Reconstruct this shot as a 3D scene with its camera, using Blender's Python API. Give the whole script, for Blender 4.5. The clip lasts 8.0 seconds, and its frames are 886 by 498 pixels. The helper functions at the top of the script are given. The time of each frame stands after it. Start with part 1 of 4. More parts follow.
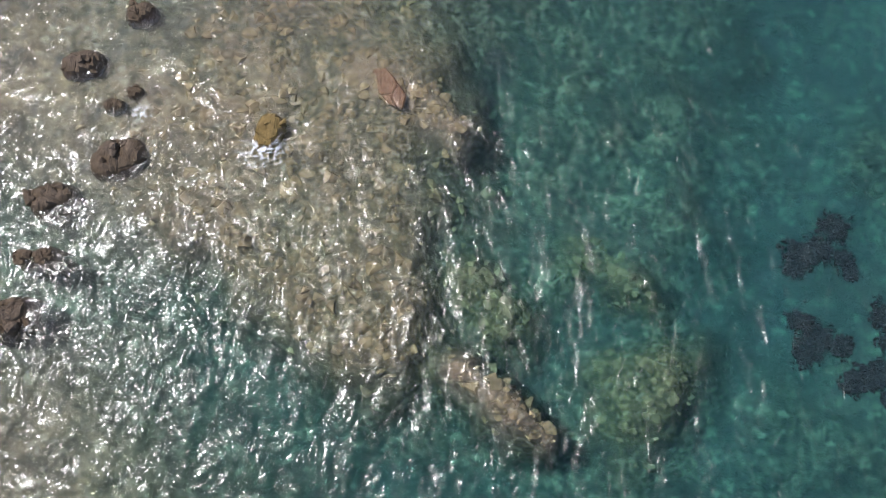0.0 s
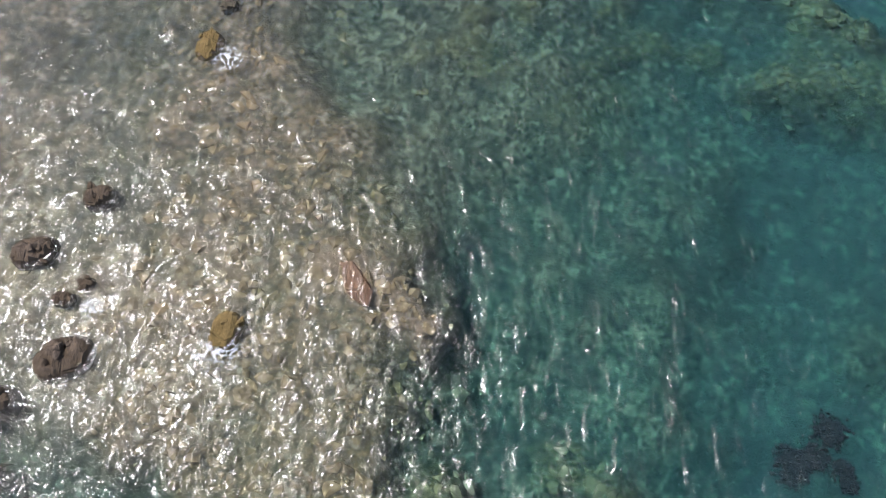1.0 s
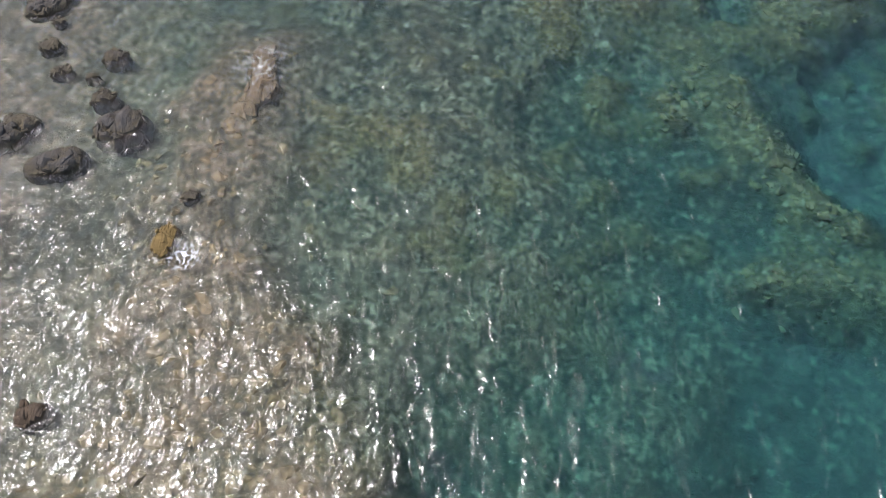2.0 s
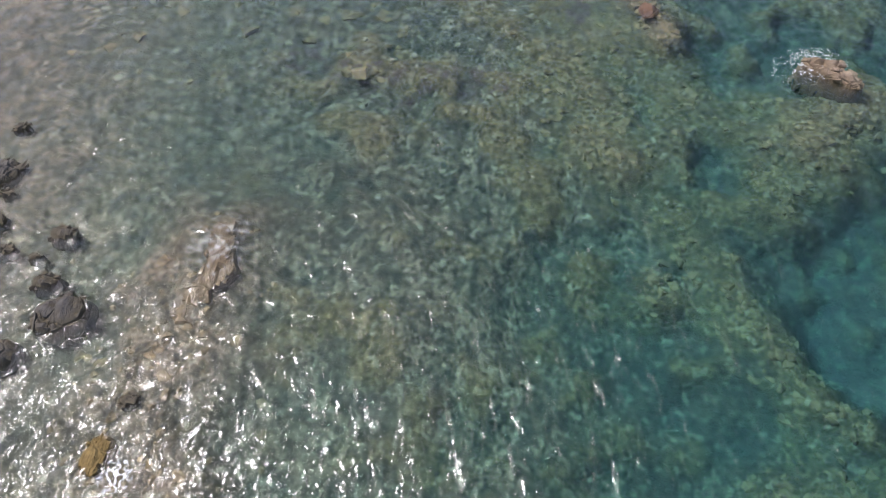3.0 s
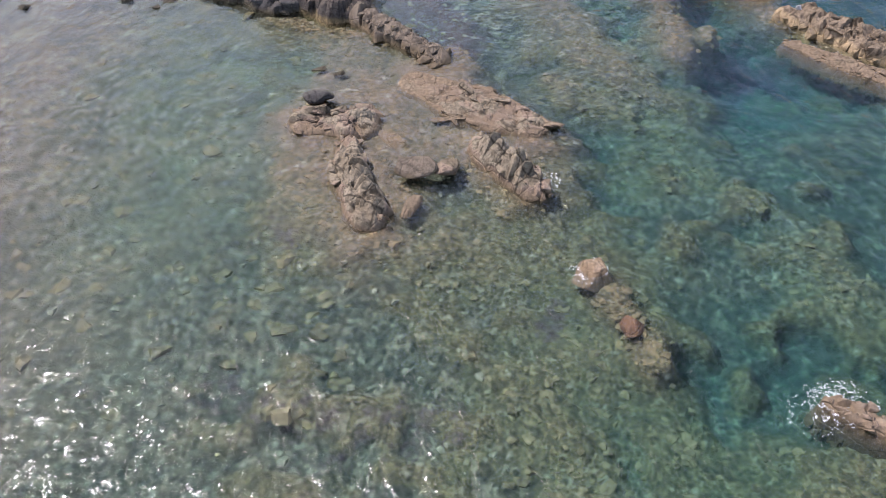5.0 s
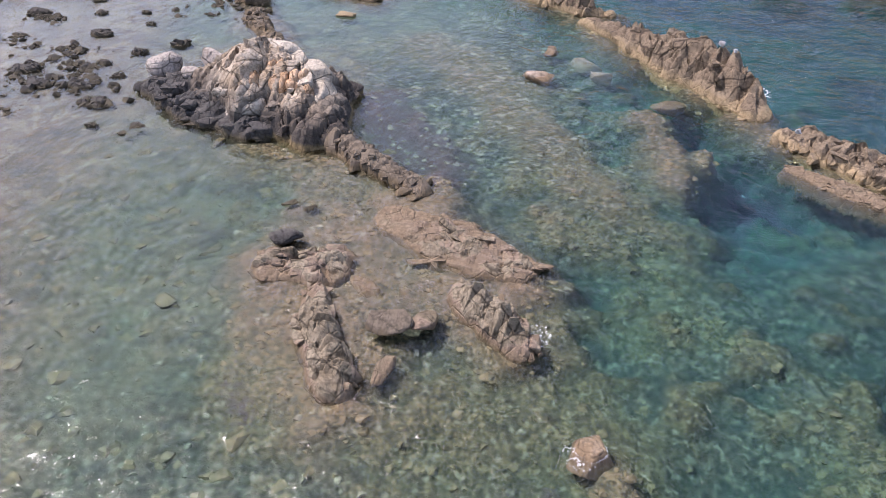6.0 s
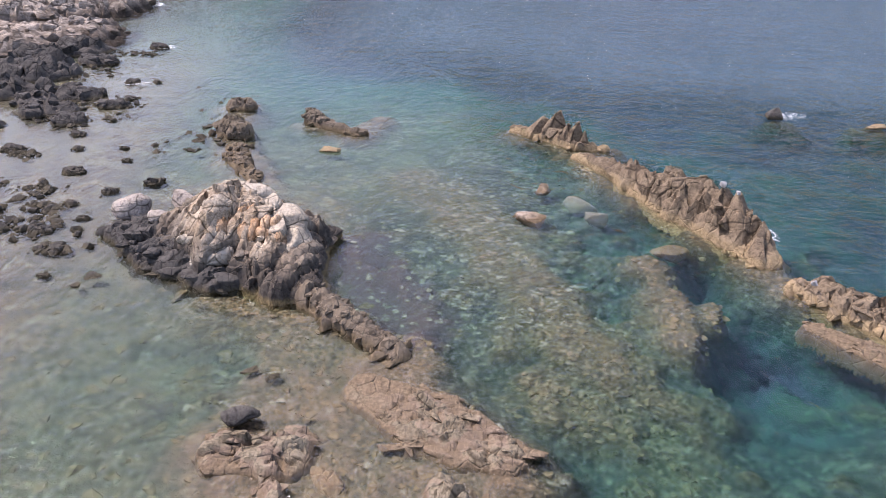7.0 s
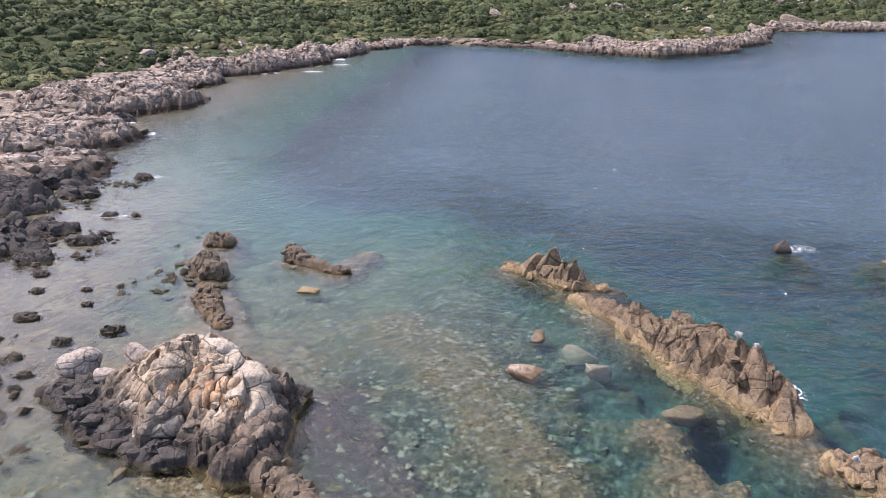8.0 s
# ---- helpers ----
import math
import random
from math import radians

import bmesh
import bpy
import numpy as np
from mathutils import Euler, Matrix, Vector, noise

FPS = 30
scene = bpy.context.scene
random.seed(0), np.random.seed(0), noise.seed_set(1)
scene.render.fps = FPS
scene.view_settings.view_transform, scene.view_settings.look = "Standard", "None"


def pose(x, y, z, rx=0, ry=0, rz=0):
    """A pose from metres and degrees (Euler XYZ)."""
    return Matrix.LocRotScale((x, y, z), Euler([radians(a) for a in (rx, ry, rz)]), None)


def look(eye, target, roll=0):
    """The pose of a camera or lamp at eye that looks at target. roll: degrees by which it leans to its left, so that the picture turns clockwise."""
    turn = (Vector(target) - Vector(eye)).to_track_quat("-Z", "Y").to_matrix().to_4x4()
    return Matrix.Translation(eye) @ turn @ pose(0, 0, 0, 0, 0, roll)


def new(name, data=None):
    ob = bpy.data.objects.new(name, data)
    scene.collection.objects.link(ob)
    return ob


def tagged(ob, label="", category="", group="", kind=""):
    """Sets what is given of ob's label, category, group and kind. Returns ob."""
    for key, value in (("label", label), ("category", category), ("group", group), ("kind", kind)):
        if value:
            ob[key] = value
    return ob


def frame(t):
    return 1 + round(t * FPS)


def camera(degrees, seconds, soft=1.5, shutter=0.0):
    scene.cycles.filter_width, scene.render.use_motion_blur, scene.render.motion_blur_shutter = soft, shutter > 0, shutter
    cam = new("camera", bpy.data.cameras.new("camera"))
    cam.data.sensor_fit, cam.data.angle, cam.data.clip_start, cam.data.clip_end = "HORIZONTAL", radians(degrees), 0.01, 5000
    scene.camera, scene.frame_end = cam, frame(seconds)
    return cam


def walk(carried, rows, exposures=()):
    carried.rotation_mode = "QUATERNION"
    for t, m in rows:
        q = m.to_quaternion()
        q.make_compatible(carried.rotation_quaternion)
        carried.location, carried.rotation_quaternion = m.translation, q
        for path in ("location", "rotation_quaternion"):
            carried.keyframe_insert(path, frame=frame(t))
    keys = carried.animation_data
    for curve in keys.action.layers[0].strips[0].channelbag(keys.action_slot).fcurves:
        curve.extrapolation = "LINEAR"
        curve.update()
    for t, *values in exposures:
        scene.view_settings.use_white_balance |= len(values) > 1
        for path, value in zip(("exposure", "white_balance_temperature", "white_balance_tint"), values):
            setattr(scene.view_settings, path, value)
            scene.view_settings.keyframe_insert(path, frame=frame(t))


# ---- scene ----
cam = camera(62.7, 8.0, soft=0.7)
PATH = [
    (0, (0.071, -11.774, 19.932), (-0.001, -11.198, 18.018), -1.7),
    (0.5, (0.331, -9.486, 19.956), (0.251, -8.845, 18.063), -1.4),
    (1, (0.579, -7.217, 19.98), (0.488, -6.492, 18.118), -1.0),
    (1.5, (0.814, -4.973, 20.004), (0.711, -4.15, 18.184), -0.7),
    (2.8, (1.364, 0.729, 20.066), (1.238, 1.807, 18.386), 0.1),
    (3.5, (1.637, 3.74, 20.102), (1.502, 4.937, 18.506), 0.2),
    (4, (1.892, 6.0, 20.204), (1.75, 7.277, 18.671), 0.3),
    (4.5, (2.176, 8.286, 20.113), (2.019, 9.648, 18.657), 0.2),
    (5.8, (2.483, 14.356, 20.29), (2.317, 15.912, 19.044), 0.0),
    (6.5, (2.788, 17.645, 20.348), (2.611, 19.308, 19.251), -0.1),
    (7, (2.99, 20.089, 20.388), (2.805, 21.833, 19.427), -0.2),
    (7.5, (3.211, 22.537, 20.429), (3.018, 24.351, 19.609), -0.3),
    (8, (3.387, 25.073, 20.476), (3.191, 26.945, 19.8), -0.5),
]
walk(cam, [(t, look(eye, target, roll)) for t, eye, target, roll in PATH],
     [(0, 0.94, 6250, 13), (2, 1.0, 6250, 16), (4.5, 1.12, 6250, 20), (6.5, 1.24, 6350, 25), (8, 1.24, 6600, 25)])

# ---- light ----
SUN_TO = Vector((-0.47, 0.16, 0.87)).normalized()
world = bpy.data.worlds.new("sky")
scene.world = world
world.use_nodes = True
sky = world.node_tree.nodes.new("ShaderNodeTexSky")
sky.sky_type = "NISHITA"
sky.sun_disc = False
sky.sun_elevation = math.asin(SUN_TO.z)
sky.sun_rotation = math.atan2(SUN_TO.x, SUN_TO.y) % (2 * math.pi)
sky.dust_density = 3.0
sky.air_density = 1.0
world.node_tree.links.new(sky.outputs[0], world.node_tree.nodes["Background"].inputs[0])
world.node_tree.nodes["Background"].inputs[1].default_value = 0.15
lamp = bpy.data.lights.new("sun", "SUN")
lamp.energy, lamp.angle, lamp.color = 2.13, radians(0.55), (1.0, 0.98, 0.95)
sun = new("sun", lamp)
sun.rotation_mode = "QUATERNION"
sun.rotation_quaternion = SUN_TO.to_track_quat("Z", "Y")


# ---- numeric noise ----
def hash2(ix, iy, seed):
    v = np.sin(ix * 127.1 + iy * 311.7 + seed * 74.7) * 43758.5453
    return v - np.floor(v)


def vnoise(x, y, seed=0):
    ix, iy = np.floor(x), np.floor(y)
    fx, fy = x - ix, y - iy
    ux, uy = fx * fx * (3 - 2 * fx), fy * fy * (3 - 2 * fy)
    a, b = hash2(ix, iy, seed), hash2(ix + 1, iy, seed)
    c, d = hash2(ix, iy + 1, seed), hash2(ix + 1, iy + 1, seed)
    return (a + (b - a) * ux) * (1 - uy) + (c + (d - c) * ux) * uy


def fbm(x, y, seed=0, octaves=4):
    total, amp, norm = 0, 1.0, 0
    for k in range(octaves):
        total = total + amp * (vnoise(x, y, seed + 13 * k) - 0.5)
        norm += amp
        x, y, amp = x * 2.03 + 5.1, y * 2.03 - 3.7, amp * 0.5
    return total / norm


def cells(x, y, seed=0):
    """Distance to the nearest and the second nearest cell point, and the nearest cell's own number."""
    ix, iy = np.floor(x), np.floor(y)
    f1, f2, own, ox, oy = np.full(x.shape, 9.0), np.full(x.shape, 9.0), np.zeros(x.shape), np.zeros(x.shape), np.zeros(x.shape)
    for i in (-1, 0, 1):
        for j in (-1, 0, 1):
            cx, cy = ix + i, iy + j
            dx, dy = cx + hash2(cx, cy, seed) - x, cy + hash2(cx, cy, seed + 5) - y
            d = np.hypot(dx, dy)
            near = d < f1
            f2 = np.where(near, f1, np.minimum(f2, d))
            own = np.where(near, hash2(cx, cy, seed + 9), own)
            f1, ox, oy = np.where(near, d, f1), np.where(near, dx, ox), np.where(near, dy, oy)
    return f1, f2, own, ox, oy


def facets(x, y, seed, tilt=0.8, dome=0.0, gap=0.12):
    """Broken rock: each cell a tilted or domed block at its own height, with open joints between; about -0.5 to 0.5."""
    f1, f2, own, ox, oy = cells(x, y, seed)
    a = own * 40.0
    return own - 0.5 + tilt * (ox * np.cos(a) + oy * np.sin(a)) - dome * f1 * f1 - 0.45 * step(gap, 0.0, f2 - f1)


def step(a, b, v):
    t = np.clip((v - a) / (b - a), 0, 1)
    return t * t * (3 - 2 * t)


def to_line(x, y, pts):
    """Distance to an open line, and how far along its points (0, 1, 2 ...) the nearest place is."""
    best, along = np.full(np.shape(x), 1e9), np.zeros(np.shape(x))
    if len(pts) == 1:
        return np.hypot(x - pts[0][0], y - pts[0][1]), along
    for k in range(len(pts) - 1):
        ax, ay, bx, by = *pts[k][:2], *pts[k + 1][:2]
        dx, dy = bx - ax, by - ay
        t = np.clip(((x - ax) * dx + (y - ay) * dy) / (dx * dx + dy * dy), 0, 1)
        d = np.hypot(x - ax - t * dx, y - ay - t * dy)
        along = np.where(d < best, k + t, along)
        best = np.minimum(best, d)
    return best, along


# ---- node helpers ----
def material(name, rough=0.8, spec=0.3):
    m = bpy.data.materials.new(name)
    m.use_nodes = True
    b = m.node_tree.nodes["Principled BSDF"]
    b.inputs["Roughness"].default_value = rough
    b.inputs["Specular IOR Level"].default_value = spec
    return m, m.node_tree, b


def put(nt, socket, value):
    if hasattr(value, "is_output"):
        nt.links.new(value, socket)
    elif value is not None:
        socket.default_value = value


def math_node(nt, op, a, b=None, clamp=False):
    n = nt.nodes.new("ShaderNodeMath")
    n.operation, n.use_clamp = op, clamp
    put(nt, n.inputs[0], a)
    if b is not None:
        put(nt, n.inputs[1], b)
    return n.outputs[0]


def mix(nt, fac, a, b, blend="MIX"):
    n = nt.nodes.new("ShaderNodeMix")
    n.data_type, n.blend_type = "RGBA", blend
    put(nt, n.inputs[0], fac)
    for sock, v in ((n.inputs[6], a), (n.inputs[7], b)):
        put(nt, sock, (*v, 1) if isinstance(v, tuple) else v)
    return n.outputs[2]


def ranged(nt, v, a, b, lo=0.0, hi=1.0):
    n = nt.nodes.new("ShaderNodeMapRange")
    n.interpolation_type = "SMOOTHSTEP"
    put(nt, n.inputs[0], v)
    for k, w in enumerate((a, b, lo, hi)):
        n.inputs[1 + k].default_value = w
    return n.outputs[0]


def place(nt, scale=(1, 1, 1), turn=0.0):
    g = nt.nodes.new("ShaderNodeNewGeometry")
    m = nt.nodes.new("ShaderNodeMapping")
    m.inputs["Rotation"].default_value = (0, 0, radians(turn))
    m.inputs["Scale"].default_value = scale
    nt.links.new(g.outputs["Position"], m.inputs[0])
    return m.outputs[0]


def grain(nt, vec, scale, detail=5.0, rough=0.55, distort=0.0):
    n = nt.nodes.new("ShaderNodeTexNoise")
    put(nt, n.inputs["Vector"], vec)
    n.inputs["Scale"].default_value, n.inputs["Detail"].default_value = scale, detail
    n.inputs["Roughness"].default_value, n.inputs["Distortion"].default_value = rough, distort
    return n.outputs["Fac"]


def cracks(nt, vec, scale, feature="DISTANCE_TO_EDGE"):
    n = nt.nodes.new("ShaderNodeTexVoronoi")
    n.feature = feature
    put(nt, n.inputs["Vector"], vec)
    n.inputs["Scale"].default_value = scale
    return n.outputs["Distance"]


def relief(nt, bsdf, height, strength, distance, normal=None):
    n = nt.nodes.new("ShaderNodeBump")
    n.inputs["Strength"].default_value, n.inputs["Distance"].default_value = strength, distance
    nt.links.new(height, n.inputs["Height"])
    if normal is not None:
        nt.links.new(normal, n.inputs["Normal"])
    if bsdf is not None:
        nt.links.new(n.outputs[0], bsdf.inputs["Normal"])
    return n.outputs[0]


def height_of(nt):
    g = nt.nodes.new("ShaderNodeNewGeometry")
    s = nt.nodes.new("ShaderNodeSeparateXYZ")
    nt.links.new(g.outputs["Position"], s.inputs[0])
    return s.outputs[2]


# water haze painted into the colour: the water's tint replaces the bottom's with depth
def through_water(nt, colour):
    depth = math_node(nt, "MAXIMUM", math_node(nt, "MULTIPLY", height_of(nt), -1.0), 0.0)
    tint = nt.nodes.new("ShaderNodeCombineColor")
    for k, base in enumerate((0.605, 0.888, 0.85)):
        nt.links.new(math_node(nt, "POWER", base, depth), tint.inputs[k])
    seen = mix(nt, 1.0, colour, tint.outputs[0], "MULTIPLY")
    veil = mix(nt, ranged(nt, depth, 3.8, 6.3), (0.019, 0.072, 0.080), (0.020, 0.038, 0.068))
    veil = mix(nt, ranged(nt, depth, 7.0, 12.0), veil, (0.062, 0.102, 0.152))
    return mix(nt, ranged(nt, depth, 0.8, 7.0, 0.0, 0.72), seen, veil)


# ---- materials ----
def grain_shift(nt, vec):
    """The place, pushed about a little, so that joints run unevenly."""
    n = nt.nodes.new("ShaderNodeTexNoise")
    nt.links.new(vec, n.inputs["Vector"])
    n.inputs["Scale"].default_value = 0.8
    m = nt.nodes.new("ShaderNodeMix")
    m.data_type = "VECTOR"
    m.inputs[0].default_value = 0.35
    nt.links.new(vec, m.inputs[4])
    nt.links.new(n.outputs["Color"], m.inputs[5])
    return m.outputs[1]


def granite(name, top, pale, low, low_z, foot, foot_z=0.25, turn=40.0, fin=2.2, split=0.85, gap=0.045, lines=0.0):
    """Fractured rock: a weathered top, a darker splash belt below low_z and a worn foot at the waterline."""
    m, nt, b = material(name, 0.85, 0.10)
    vec = place(nt, (1, 1, 1))
    big, fine = grain(nt, vec, 0.45, 4), grain(nt, vec, 5.0, 8, 0.7)
    info = nt.nodes.new("ShaderNodeObjectInfo")
    c = mix(nt, ranged(nt, big, 0.38, 0.62), top, pale)
    isle = nt.nodes.new("ShaderNodeNewGeometry")
    c = mix(nt, ranged(nt, info.outputs["Random"], 0.0, 1.0, 0.0, 0.55), c, pale)
    c = mix(nt, ranged(nt, isle.outputs["Random Per Island"], 0.0, 1.0, 0.32, 0.0), c, tuple(0.45 * v for v in top))
    c = mix(nt, ranged(nt, fine, 0.42, 0.62, 0.0, 0.65), c, tuple(0.40 * v for v in top))
    joint = cracks(nt, grain_shift(nt, vec), split)
    c = mix(nt, ranged(nt, joint, 0.0, gap, 0.8, 0.0), c, tuple(0.16 * v for v in top))
    if lines:
        bedding = grain(nt, place(nt, (0.22, 1.5, 2.2), turn), 0.9, 5, 0.65, 0.6)
        c = mix(nt, ranged(nt, bedding, 0.40, 0.50, lines, 0.0), c, tuple(0.22 * v for v in top))
    z = height_of(nt)
    wave = math_node(nt, "MULTIPLY", math_node(nt, "SUBTRACT", grain(nt, vec, 0.7, 5), 0.5), 2.6)
    zz = math_node(nt, "ADD", z, wave)
    c = mix(nt, ranged(nt, zz, low_z, low_z * 1.7, 0.6, 0.0), c, tuple(2.2 * v for v in low))
    belt = ranged(nt, zz, low_z * 0.5, low_z * 1.1, 0.95, 0.0)
    c = mix(nt, belt, c, mix(nt, ranged(nt, fine, 0.4, 0.6), low, tuple(min(1, 1.9 * v) for v in low)))
    rim = ranged(nt, math_node(nt, "ADD", z, math_node(nt, "MULTIPLY", wave, 0.18)), foot_z, foot_z + 0.3, 0.9, 0.0)
    c = mix(nt, rim, c, mix(nt, ranged(nt, fine, 0.35, 0.65), foot, tuple(0.5 * v for v in foot)))
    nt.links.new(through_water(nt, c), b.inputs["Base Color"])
    fins = grain(nt, place(nt, (fin, 0.5, 0.7), turn), 1.6, 6, 0.6, 0.4)
    first = relief(nt, None, fins, 0.8, 0.22)
    second = relief(nt, None, ranged(nt, cracks(nt, vec, 1.1), 0.0, 0.06), 0.5, 0.12, first)
    relief(nt, b, fine, 0.6, 0.05, second)
    return m


PINK = granite("pink_granite", (0.300, 0.225, 0.148), (0.430, 0.365, 0.275), (0.036, 0.031, 0.026), 1.45, (0.182, 0.137, 0.069), 0.1)
TAN = granite("tan_granite", (0.150, 0.112, 0.074), (0.205, 0.158, 0.106), (0.130, 0.098, 0.063), 0.3, (0.290, 0.215, 0.122), 0.22, split=0.6)
REEF = granite("reef_rock", (0.158, 0.126, 0.083), (0.230, 0.192, 0.134), (0.105, 0.078, 0.056), 0.2, (0.190, 0.140, 0.088), 0.05)
DARK = granite("dark_weedy_rock", (0.060, 0.056, 0.050), (0.098, 0.090, 0.080), (0.036, 0.033, 0.029), 0.5, (0.091, 0.076, 0.048), 0.0)
BROWN = granite("brown_rock", (0.122, 0.095, 0.065), (0.167, 0.137, 0.095), (0.076, 0.061, 0.044), 0.8, (0.152, 0.114, 0.068), 0.1)
COAST = granite("coast_granite", (0.290, 0.230, 0.176), (0.520, 0.445, 0.360), (0.070, 0.056, 0.043), 1.5, (0.060, 0.048, 0.036), 0.5, fin=1.2, split=0.45, gap=0.08, lines=0.85)

PALE = granite("bleached_granite", (0.290, 0.248, 0.205), (0.420, 0.372, 0.315), (0.130, 0.112, 0.095), 0.3, (0.100, 0.085, 0.068), 0.1)
BLEACHED = granite("white_bleached_granite", (0.360, 0.310, 0.235), (0.500, 0.440, 0.345), (0.180, 0.150, 0.115), 0.5, (0.150, 0.120, 0.090), 0.1, split=0.6, gap=0.03)
RUST = granite("rust_stained_granite", (0.400, 0.235, 0.120), (0.560, 0.400, 0.260), (0.200, 0.140, 0.090), 0.5, (0.150, 0.110, 0.070), 0.1, split=0.9, gap=0.04)
RED = granite("rust_red_rock", (0.150, 0.075, 0.042), (0.230, 0.140, 0.090), (0.110, 0.060, 0.036), 0.1, (0.150, 0.085, 0.050), 0.0)
WET = granite("wet_brown_rock", (0.070, 0.050, 0.035), (0.105, 0.078, 0.055), (0.050, 0.038, 0.028), 0.3, (0.080, 0.058, 0.036), 0.0)

SALMON = granite("salmon_rock", (0.235, 0.172, 0.118), (0.370, 0.305, 0.235), (0.175, 0.125, 0.080), 0.12, (0.190, 0.135, 0.080), 0.05)


def plain(name, a, b_, scale, rough=0.85, bump=0.3, depth=0.03, wet=True):
    m, nt, b = material(name, rough, 0.03)
    vec = place(nt)
    isl = nt.nodes.new("ShaderNodeNewGeometry")
    f = grain(nt, vec, scale, 6, 0.65)
    c = mix(nt, ranged(nt, f, 0.35, 0.65), a, b_)
    c = mix(nt, ranged(nt, isl.outputs["Random Per Island"], 0, 1, 0, 0.6), c, b_)
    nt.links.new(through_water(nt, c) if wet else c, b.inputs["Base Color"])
    relief(nt, b, f, bump, depth)
    return m


STONE = plain("sea_stones", (0.070, 0.060, 0.044), (0.230, 0.192, 0.142), 3.0)
WEED_STONE = plain("weedy_stones", (0.036, 0.030, 0.020), (0.190, 0.138, 0.080), 4.0)
GRASS = plain("sea_grass", (0.006, 0.014, 0.016), (0.014, 0.024, 0.026), 5.0, wet=False)
GUANO = plain("white_stained_rock", (0.20, 0.19, 0.175), (0.40, 0.39, 0.375), 3.0)
FOAM = plain("foam", (0.570, 0.608, 0.623), (0.699, 0.714, 0.714), 6.0, 0.6)
OCHRE = granite("ochre_weed_rock", (0.13, 0.09, 0.03), (0.20, 0.14, 0.04), (0.10, 0.07, 0.03), 0.2, (0.16, 0.11, 0.04), 0.0)


def foliage(name, dark, light):
    """Leaves in sun, with shade painted dark into the gaps between the sprays."""
    m, nt, b = material(name, 0.75, 0.1)
    vec = place(nt)
    isle = nt.nodes.new("ShaderNodeNewGeometry")
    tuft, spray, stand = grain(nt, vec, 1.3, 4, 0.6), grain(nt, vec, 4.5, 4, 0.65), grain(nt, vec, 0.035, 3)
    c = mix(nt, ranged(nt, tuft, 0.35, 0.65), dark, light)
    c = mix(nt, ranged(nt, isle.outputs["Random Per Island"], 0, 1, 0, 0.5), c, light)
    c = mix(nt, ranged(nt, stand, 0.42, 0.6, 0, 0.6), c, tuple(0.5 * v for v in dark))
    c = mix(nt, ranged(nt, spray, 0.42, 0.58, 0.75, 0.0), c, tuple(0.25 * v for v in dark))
    nt.links.new(c, b.inputs["Base Color"])
    first = relief(nt, None, tuft, 1.0, 0.5)
    relief(nt, b, spray, 0.9, 0.2, first)
    return m


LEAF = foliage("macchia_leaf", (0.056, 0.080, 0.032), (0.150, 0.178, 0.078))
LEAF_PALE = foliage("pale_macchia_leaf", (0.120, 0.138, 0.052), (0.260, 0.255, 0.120))


